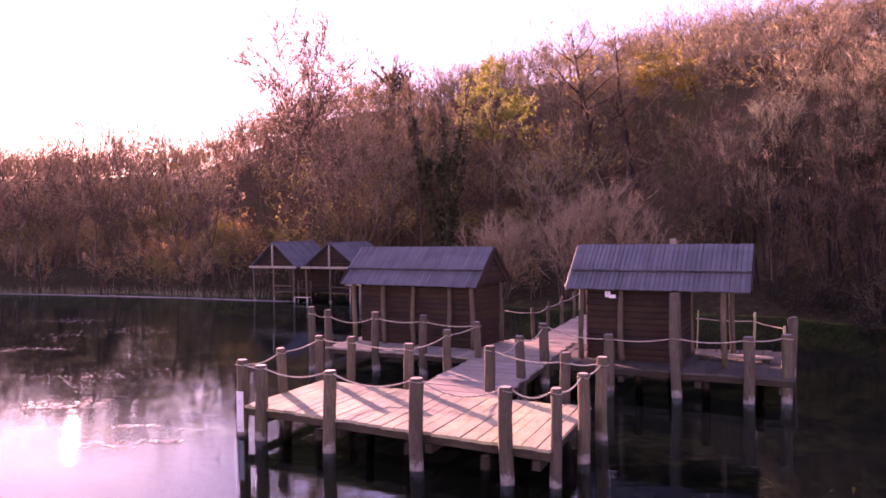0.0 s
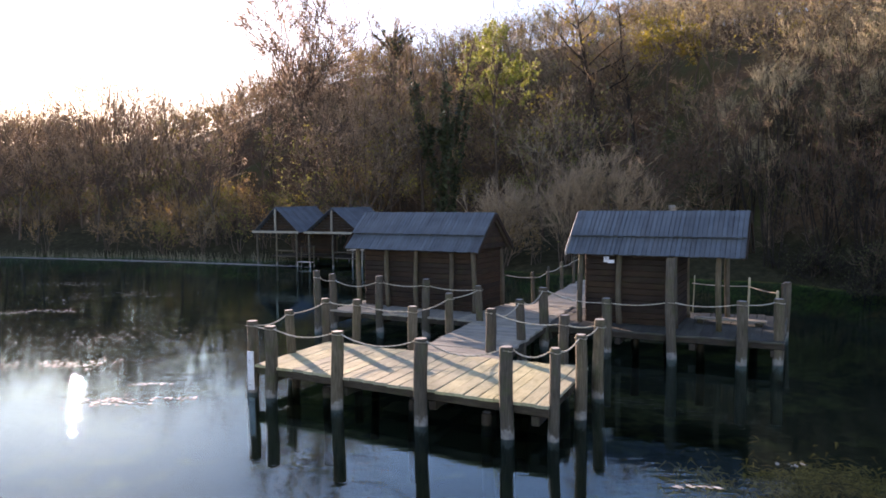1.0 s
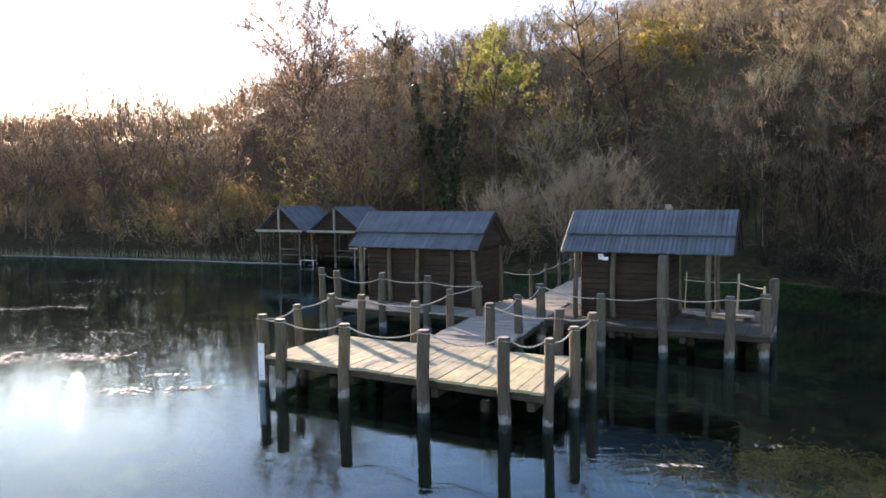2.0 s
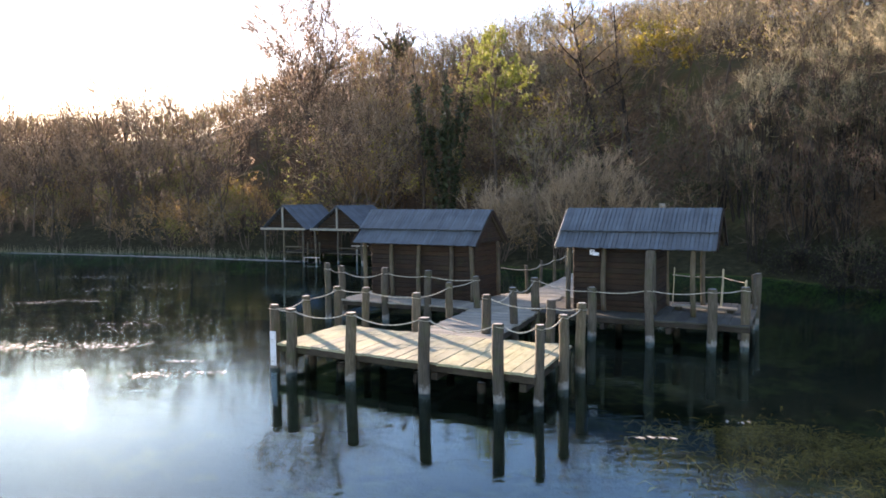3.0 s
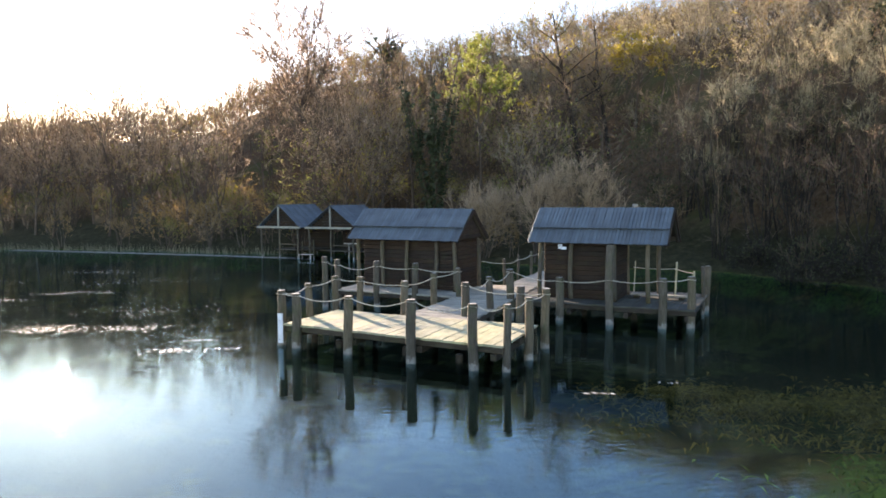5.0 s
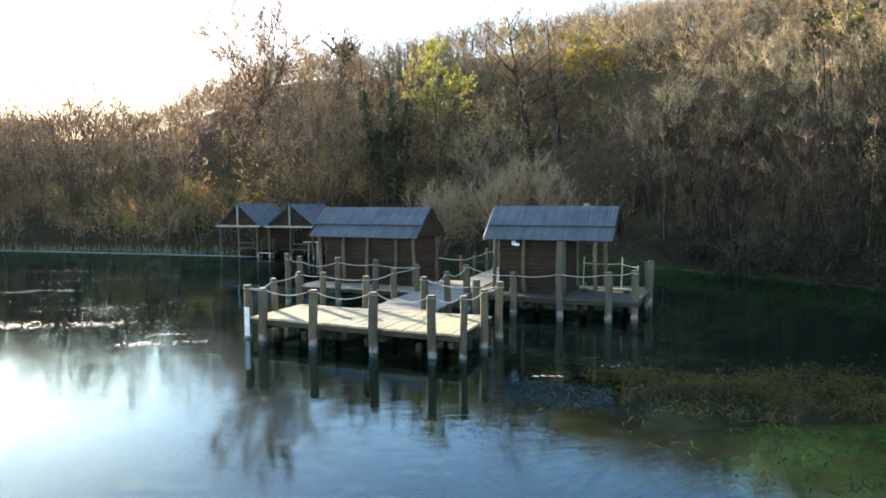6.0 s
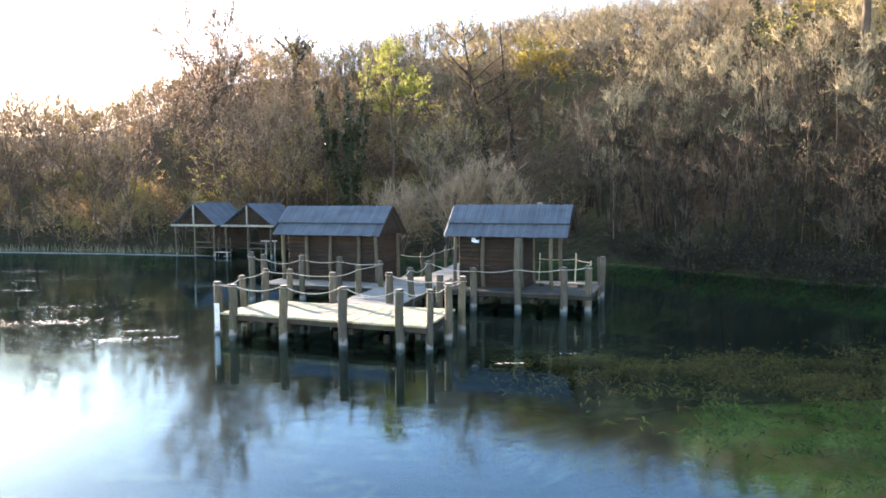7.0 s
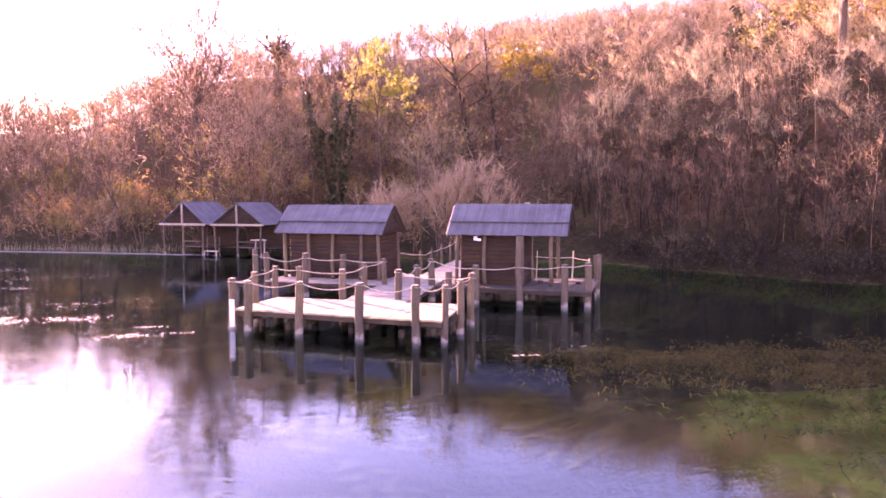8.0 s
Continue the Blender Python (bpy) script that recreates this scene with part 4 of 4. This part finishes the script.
def ivy_clad(ob, low, high, radius, n, seed):
    """Ivy leaves round a standing tree's stems, as a part of it."""
    rng = np.random.default_rng(seed)
    me = next(o for o in ob.children if o.name.startswith("trunk")).data
    co = np.zeros(len(me.vertices) * 3)
    me.vertices.foreach_get("co", co)
    co = co.reshape(-1, 3)
    tri = np.zeros(len(me.polygons) * 3, np.int32)
    me.polygons.foreach_get("vertices", tri)
    tri = tri.reshape(-1, 3)
    mid = co[tri].mean(1)
    ok = (mid[:, 2] > low) & (mid[:, 2] < high) & (np.ptp(co[tri][:, :, 2], 1) > 0.5)
    tri = tri[ok]
    pick = tri[rng.integers(0, len(tri), n)]
    w = rng.dirichlet((1, 1, 1), n)
    c = (co[pick] * w[:, :, None]).sum(1)
    f = np.clip((c[:, 2:3] - low) / (high - low), 0, 1)
    c += rng.normal(0, 1, (n, 3)) * radius * (1.1 - 0.6 * f) * np.array([1, 1, 0.7])
    e1, e2 = rng.normal(0, 0.10, (n, 3)), rng.normal(0, 0.08, (n, 3))
    fold = rng.normal(0, 0.03, (n, 3))
    v = np.stack([c - e1, c + e2 + fold, c + e1, c - e2 + fold], 1).reshape(-1, 3)
    i = 4 * np.arange(n)
    t = np.stack([np.stack([i, i + 1, i + 2], 1), np.stack([i, i + 2, i + 3], 1)], 1).reshape(-1, 3)
    child("ivy", soup("ivy", v, t, [M_IVY], np.zeros(len(t), int)), ob, None, "dark green ivy round the stem")


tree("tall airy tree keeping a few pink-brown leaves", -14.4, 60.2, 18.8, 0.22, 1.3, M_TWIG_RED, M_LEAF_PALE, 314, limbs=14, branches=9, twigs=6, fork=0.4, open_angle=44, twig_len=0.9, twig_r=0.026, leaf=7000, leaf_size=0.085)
t2 = tree("stout pollard tree with short upright boughs", -9.3, 84.0, 9.8, 0.5, 1.2, M_TWIG, M_LEAF_RUST, 302, limbs=9, branches=4, twigs=4, fork=0.5, open_angle=62, twig_len=0.7, twig_r=0.03)
ivy_clad(t2, 1.0, 6.6, 0.28, 900, 2)
t3 = tree("ivy-covered multi-stemmed tree with bare upright tops", -1.6, 48.5, 13.2, 0.15, 2.2, M_TWIG, M_LEAF_OLIVE, 303, limbs=24, branches=4, twigs=4, first=0.45, up=1.9, twig_len=0.8, stems=6, twig_r=0.022)
ivy_clad(t3, 0.0, 9.6, 0.2, 4600, 3)
tree("young tree with yellow-green autumn leaves", 1.75, 50.0, 13.0, 0.13, 0.55, M_TWIG_TAN, M_LEAF_LIME, 304, limbs=7, branches=5, twigs=5, fork=0.6, open_angle=62, twig_len=0.6, leaf=4200, leaf_size=0.1)
tree("dark bare oak leaning over the slope", 10.1, 51.5, 13.2, 0.26, 4.4, M_TWIG, M_LEAF_GOLD, 305, bark=M_BARK_DARK, lean=-0.24, limbs=22, branches=6, twigs=5, first=0.42, up=0.7, twig_len=0.9, leaf=160, twig_r=0.017)
tree("dark bare oak with a straight trunk", 12.3, 53.0, 12.4, 0.2, 3.4, M_TWIG, M_LEAF_RUST, 306, bark=M_BARK_DARK, lean=-0.05, limbs=18, branches=6, twigs=5, first=0.42, up=0.6, twig_len=0.9, leaf=120, twig_r=0.017)
tree("thin tree holding a few bright yellow leaves", 5.9, 49.6, 8.0, 0.09, 1.0, M_TWIG, M_LEAF_GOLD, 311, limbs=6, branches=5, twigs=4, fork=0.4, open_angle=55, twig_len=0.7, leaf=150, leaf_size=0.15)
tree("small tree with golden-brown autumn leaves", 14.2, 52.5, 10.0, 0.12, 0.85, M_TWIG_TAN, M_LEAF_GOLD, 307, limbs=7, branches=5, twigs=5, fork=0.5, open_angle=58, twig_len=0.7, leaf=2600, leaf_size=0.1)
tree("bare pale-limbed tree on the steep bank", 26.2, 28.8, 13.5, 0.3, 1.35, M_TWIG_TAN, M_LEAF_GOLD, 308, limbs=8, branches=5, twigs=4, fork=0.5, open_angle=80, twig_len=0.9, leaf=160, twig_r=0.018)
tree("dark evergreen bush on the hill crest", 25.6, 35.8, 5.0, 0.12, 0.9, M_TWIG, M_IVY, 309, "bush", "bush", limbs=9, branches=5, twigs=5, fork=0.15, open_angle=70, twig_len=0.6, leaf=4200, leaf_size=0.13)
for i, (x, y, h) in enumerate([(29.5, 31.5, 7.5), (26.8, 32.5, 6.5), (30.5, 27.0, 6.0)]):
    tagged(tree("young tree with olive-yellow autumn leaves", x, y, h, 0.09, 1.0, M_TWIG_TAN, M_LEAF_OLIVE if i == 1 else M_LEAF_GOLD, 330 + i, limbs=7, branches=5, twigs=4, fork=0.2, open_angle=60, twig_len=0.8, leaf=1500, leaf_size=0.1), group="olive trees on the spur")
for i, (x, y, h, sp) in enumerate([(4.6, 35.2, 5.9, 3.4), (7.2, 34.4, 5.5, 3.0), (1.4, 37.4, 4.2, 2.8)]):
    tagged(tree("pale grey leafless willow shrub on the waterline", x, y, h, 0.045, sp, M_TWIG_PALE, M_LEAF_OLIVE, 320 + i, "shrub", "shrub", limbs=36, branches=8, twigs=10, first=0.05, up=0.9, twig_len=0.7, stems=7, twig_r=0.0095), group="shore shrubs")


# ---- small things ----
def board_on_post():
    ob = tagged(empty("gauge_board", -4.49, 12.80, 0.14, -20), "white painted gauge board fixed to a post", "gauge board")
    child("board", bar_mesh("board", 0.15, 0.03, 0.78, M_WHITE, 0.006), ob)
    for z in (0.12, 0.62):
        child("bolt", log_mesh("bolt", 0.02, 0.012, 0.012, M_BEAM, M_BEAM, 5, sides=6, rings=2), ob, pose(0, -0.012, z, 90))
    return ob


board_on_post()


def notice():
    rz = angle(RA, RB)
    ob = tagged(empty("notice", 3.42, 17.2, 2.21, rz), "small white notice board under the hut eave", "notice")
    child("panel", bar_mesh("panel", 0.13, 0.02, 0.14, M_WHITE, 0.004), ob, pose(-0.05, 0, 0.05))
    child("panel", bar_mesh("panel", 0.17, 0.02, 0.085, M_WHITE, 0.004), ob, pose(0.07, -0.022, 0.03))
    for k in range(2):
        child("text_bar", bar_mesh("text_bar", 0.09 - 0.03 * k, 0.004, 0.01, M_BEAM, 0), ob, pose(-0.05, -0.013, 0.16 - 0.03 * k))
    return ob


notice()


# ---- on and under the water ----
def mats_on_water(name, label, category, patches, size, mat, z, seed, lift):
    """Many small flat flecks drifting together in patches. patches: (x, y, half length, half width, turn, number)."""
    rng = np.random.default_rng(seed)
    V = []
    for x, y, hl, hw, turn, n in patches:
        p = rng.normal(0, 0.45, (n, 2)) * np.array([hl, hw])
        c, s2 = math.cos(radians(turn)), math.sin(radians(turn))
        cx, cy = x + p[:, 0] * c - p[:, 1] * s2, y + p[:, 0] * s2 + p[:, 1] * c
        a, r = rng.uniform(0, 6.28, n), size * rng.uniform(0.5, 1.4, n)
        zz = z - lift * rng.uniform(0, 1, n)
        k = [np.stack([cx + r * np.cos(a + q) * e, cy + r * np.sin(a + q) * e, zz + rng.uniform(0, 0.25, n) * size], 1) for q, e in ((0, 1.6), (1.4, 0.6), (3.1, 1.5), (4.8, 0.7))]
        V.append(np.stack(k, 1))
    v = np.concatenate(V).reshape(-1, 3)
    i = 4 * np.arange(len(v) // 4)
    tri = np.stack([np.stack([i, i + 1, i + 2], 1), np.stack([i, i + 2, i + 3], 1)], 1).reshape(-1, 3)
    tagged(new(name, soup(name, v, tri, [mat], np.zeros(len(tri), int))), label, category, kind="stuff")


mats_on_water("floating_litter", "pale leaves and scum drifting on the water", "floating litter", [
    (-12.2, 15.1, 1.5, 0.7, 4, 153), (-9.6, 15.3, 1.3, 0.6, 3, 136), (-16.0, 23.3, 1.6, 0.5, 20, 76), (-14.4, 23.4, 0.6, 0.3, 0, 23), (-17.2, 21.3, 1.0, 0.4, 0, 51),
    (-19.0, 31.5, 2.6, 1.2, 3, 102), (-16.2, 26.8, 1.8, 1.2, 0, 44), (-7.1, 12.2, 0.8, 0.35, 5, 71), (-5.9, 12.4, 0.5, 0.14, 2, 20), (-6.9, 13.5, 0.6, 0.16, 12, 23), (-22, 27, 2.4, 1.2, 0, 68),
    (-10.5, 18.5, 2.4, 1.4, 8, 68), (-14.0, 28.0, 3.0, 1.6, 4, 85), (2.9, 8.3, 0.45, 0.05, -3, 12), (4.5, 9.1, 0.4, 0.05, 3, 5)], 0.04, M_LITTER, WATER_Z + 0.01, 51, 0.004)


def weed_bed(name, label, category, mat, cover, x0, x1, y0, y1, tries, seed):
    """Many ribbon-like fronds of weed under the surface, in ragged drifts. cover: how thickly they grow at a place, 0 to 1."""
    rng = np.random.default_rng(seed)
    x, y = rng.uniform(x0, x1, tries), rng.uniform(y0, y1, tries)
    clump = np.array([noise.fractal(Vector((a * 0.7, b * 1.2, seed)), 1.0, 2.0, 4) for a, b in zip(x, y)])
    c = np.clip(cover(x, y) * (0.5 + 1.5 * clump), 0, 1)
    keep = rng.uniform(0, 1, tries) < c
    x, y, c = x[keep], y[keep], c[keep]
    n = len(x)
    turn = 0.35 + 1.2 * np.sin(0.5 * x + 0.3 * y) + rng.normal(0, 1.1, n)
    way = np.stack([np.cos(turn), np.sin(turn), 0 * turn], 1)
    side = np.stack([-np.sin(turn), np.cos(turn), 0 * turn], 1) * rng.uniform(0.01, 0.035, n)[:, None]
    long = rng.uniform(0.05, 0.2, n)[:, None]
    mid = np.stack([x, y, WATER_Z - 0.02 - rng.uniform(0, 0.35, n) * (1.1 - c)], 1)
    dip = np.stack([0 * x, 0 * x, rng.uniform(0.0, 0.12, n)], 1)
    v = np.stack([mid - way * long - dip, mid - side, mid + side, mid + way * long - dip], 1).reshape(-1, 3)
    i = 4 * np.arange(n)
    tri = np.stack([np.stack([i, i + 1, i + 2], 1), np.stack([i + 1, i + 3, i + 2], 1)], 1).reshape(-1, 3)
    tagged(new(name, soup(name, v, tri, [mat], np.zeros(len(tri), int))), label, category, kind="stuff")


mats_on_water("scum_line", "pale line of scum drifting off the far shore", "scum", [
    (-33.0 + 2.1 * k, 48.0 - 0.62 * k - 0.013 * k * k, 1.8, 0.3, -17 - 0.7 * k, 260) for k in range(11)], 0.1, M_LITTER, WATER_Z + 0.012, 57, 0.004)
weed_bed("water_weed", "brown-green water weed lying just below the surface", "water weed", M_WEED,
         lambda x, y: step(2.2, 4.5, x) * np.exp(-((y - (8.5 - 0.2 * (x - 3))) / (0.8 + 0.1 * (x - 3))) ** 2), 2.2, 16, 2.5, 11, 120000, 4)
weed_bed("algae", "bright green algae drifting below the water surface", "algae", M_ALGAE,
         lambda x, y: step(5.0, 8.2, x + 0.25 * y) * step(7.2, 4.6, y + 0.15 * x), 2.5, 14, -2, 6.5, 26000, 9)


def reeds():
    """A thin belt of straw-coloured reeds along the far shore."""
    rng = np.random.default_rng(71)
    V = []
    for (ax, ay), (bx, by) in zip(SHORE[1:6], SHORE[2:7]):
        n = int(math.hypot(bx - ax, by - ay) * 26)
        f = rng.uniform(0, 1, n)
        x, y = ax + (bx - ax) * f + rng.normal(0, 0.25, n), ay + (by - ay) * f - np.abs(rng.normal(0.1, 0.3, n))
        h, a = rng.uniform(0.25, 0.8, n), rng.uniform(0, 6.28, n)
        base = np.stack([x, y, np.full(n, -0.05)], 1)
        s2 = np.stack([np.cos(a), np.sin(a), 0 * a], 1) * 0.02
        s3 = np.stack([-np.sin(a), np.cos(a), 0 * a], 1) * 0.02
        tip = base + np.stack([rng.normal(0, 0.12, n), rng.normal(0, 0.12, n), h], 1)
        V.append(np.stack([base + s2, base - s2, base + s3, tip], 1))
    v = np.concatenate(V).reshape(-1, 3)
    i = 4 * np.arange(len(v) // 4)
    tri = np.stack([np.stack([i, i + 1, i + 3], 1), np.stack([i + 1, i + 2, i + 3], 1), np.stack([i + 2, i, i + 3], 1)], 1).reshape(-1, 3)
    tagged(new("reeds", soup("reeds", v, tri, [M_REED], np.zeros(len(tri), int))), "low straw-coloured reeds along the far shoreline", "reeds", kind="stuff")


reeds()


def marker_pole():
    x, y, top = 10.4, 36.6, 3.48
    z = float(land(np.array([x]), np.array([y]))[0])
    ob = tagged(empty("marker_pole", x, y, z), "pale wooden pole with a block on the bank", "pole")
    child("shaft", log_mesh("shaft", top - z - 0.3, 0.06, 0.055, M_PALE, M_END, 91, sides=8, rings=4, below=0.3), ob)
    child("head", bar_mesh("head", 0.3, 0.2, 0.32, M_PALE), ob, pose(0, 0, top - z - 0.32))


marker_pole()


def landing_bench():
    """A pale bench with a tall open back frame on the boathouse landing."""
    ob = tagged(empty("bench", -9.75, 40.0, 0.02, -25), "pale wooden bench with open back frame at the landing", "bench")
    for x in (-0.46, 0.46):
        child("back_post", bar_mesh("back_post", 0.055, 0.055, 1.3, M_POST), ob, pose(x, 0, -0.05))
        child("leg", bar_mesh("leg", 0.06, 0.06, 0.34, M_PALE), ob, pose(x, -0.35, -0.05))
    for z in (0.72, 1.18):
        child("back_rail", bar_mesh("back_rail", 0.9, 0.03, 0.05, M_BEAM), ob, pose(0, -0.045, z))
    for y in (-0.33, -0.21, -0.09):
        child("seat_slat", bar_mesh("seat_slat", 1.02, 0.1, 0.04, M_PALE), ob, pose(0, y, 0.29))
    plank = tagged(empty("landing_stage", -9.75, 39.9, -0.1, -25), "low dark plank landing stage at the boathouses", "landing stage")
    for k in range(4):
        child("plank", bar_mesh("plank", 1.6, 0.2, 0.05, M_BEAM), plank, pose(0, -0.45 + 0.22 * k, 0.1))
    for x in (-0.7, 0.7):
        child("pile", log_mesh("pile", 0.1, 0.07, 0.07, M_POST, M_END, 44, sides=8, rings=3, below=0.8), plank, pose(x, 0, 0))


landing_bench()


def landing_rail():
    """Two short pale posts with a bar across, standing at the shore beside the boathouses."""
    ob = tagged(empty("landing_rail", -6.75, 39.6, 0, -8), "short pale timber rail standing in shallow water", "rail")
    for x in (-0.28, 0.28):
        child("post", log_mesh("post", 1.02, 0.06, 0.05, M_DECK_MID, M_END, 93, sides=8, rings=4, below=0.7), ob, pose(x, 0, 0, 0, 2 * x))
    child("crossbar", bar_mesh("crossbar", 1.05, 0.08, 0.07, M_PALE), ob, pose(-0.08, -0.02, 1.0))


landing_rail()


def porch_sun_strip():
    """A low plank added along the back of the porch, standing in for a sunlit strip of deck."""
    ob = tagged(empty("sun_strip_plank", 6.55, 17.35, DECK_Z - 0.03, angle(RA, RB)), "low grey plank added for a sunlit strip of the hut porch", "bench")
    child("seat", bar_mesh("seat", 1.75, 0.28, 0.05, M_DECK_MID), ob, pose(0, 0, 0.1))
    for x in (-0.7, 0.7):
        child("block", bar_mesh("block", 0.16, 0.24, 0.1, M_BEAM), ob, pose(x, 0, 0.0))


porch_sun_strip()


def name_board():
    """A narrow pale board nailed upright beside the closed hut's corner."""
    a = radians(angle(LA, LB))
    u, v = 4.42, 0.22
    x, y = LA[0] + u * math.cos(a) - v * math.sin(a), LA[1] + u * math.sin(a) + v * math.cos(a)
    ob = tagged(empty("wall_board_sign", x, y, 1.75, angle(LA, LB)), "narrow pale upright board nailed by the hut corner", "board")
    child("panel", bar_mesh("panel", 0.11, 0.025, 0.34, M_PALE, 0.004), ob)
    for z in (0.04, 0.3):
        child("nail", log_mesh("nail", 0.012, 0.01, 0.01, M_BEAM, M_BEAM, 8, sides=6, rings=2), ob, pose(0, -0.01, z, 90))


name_board()
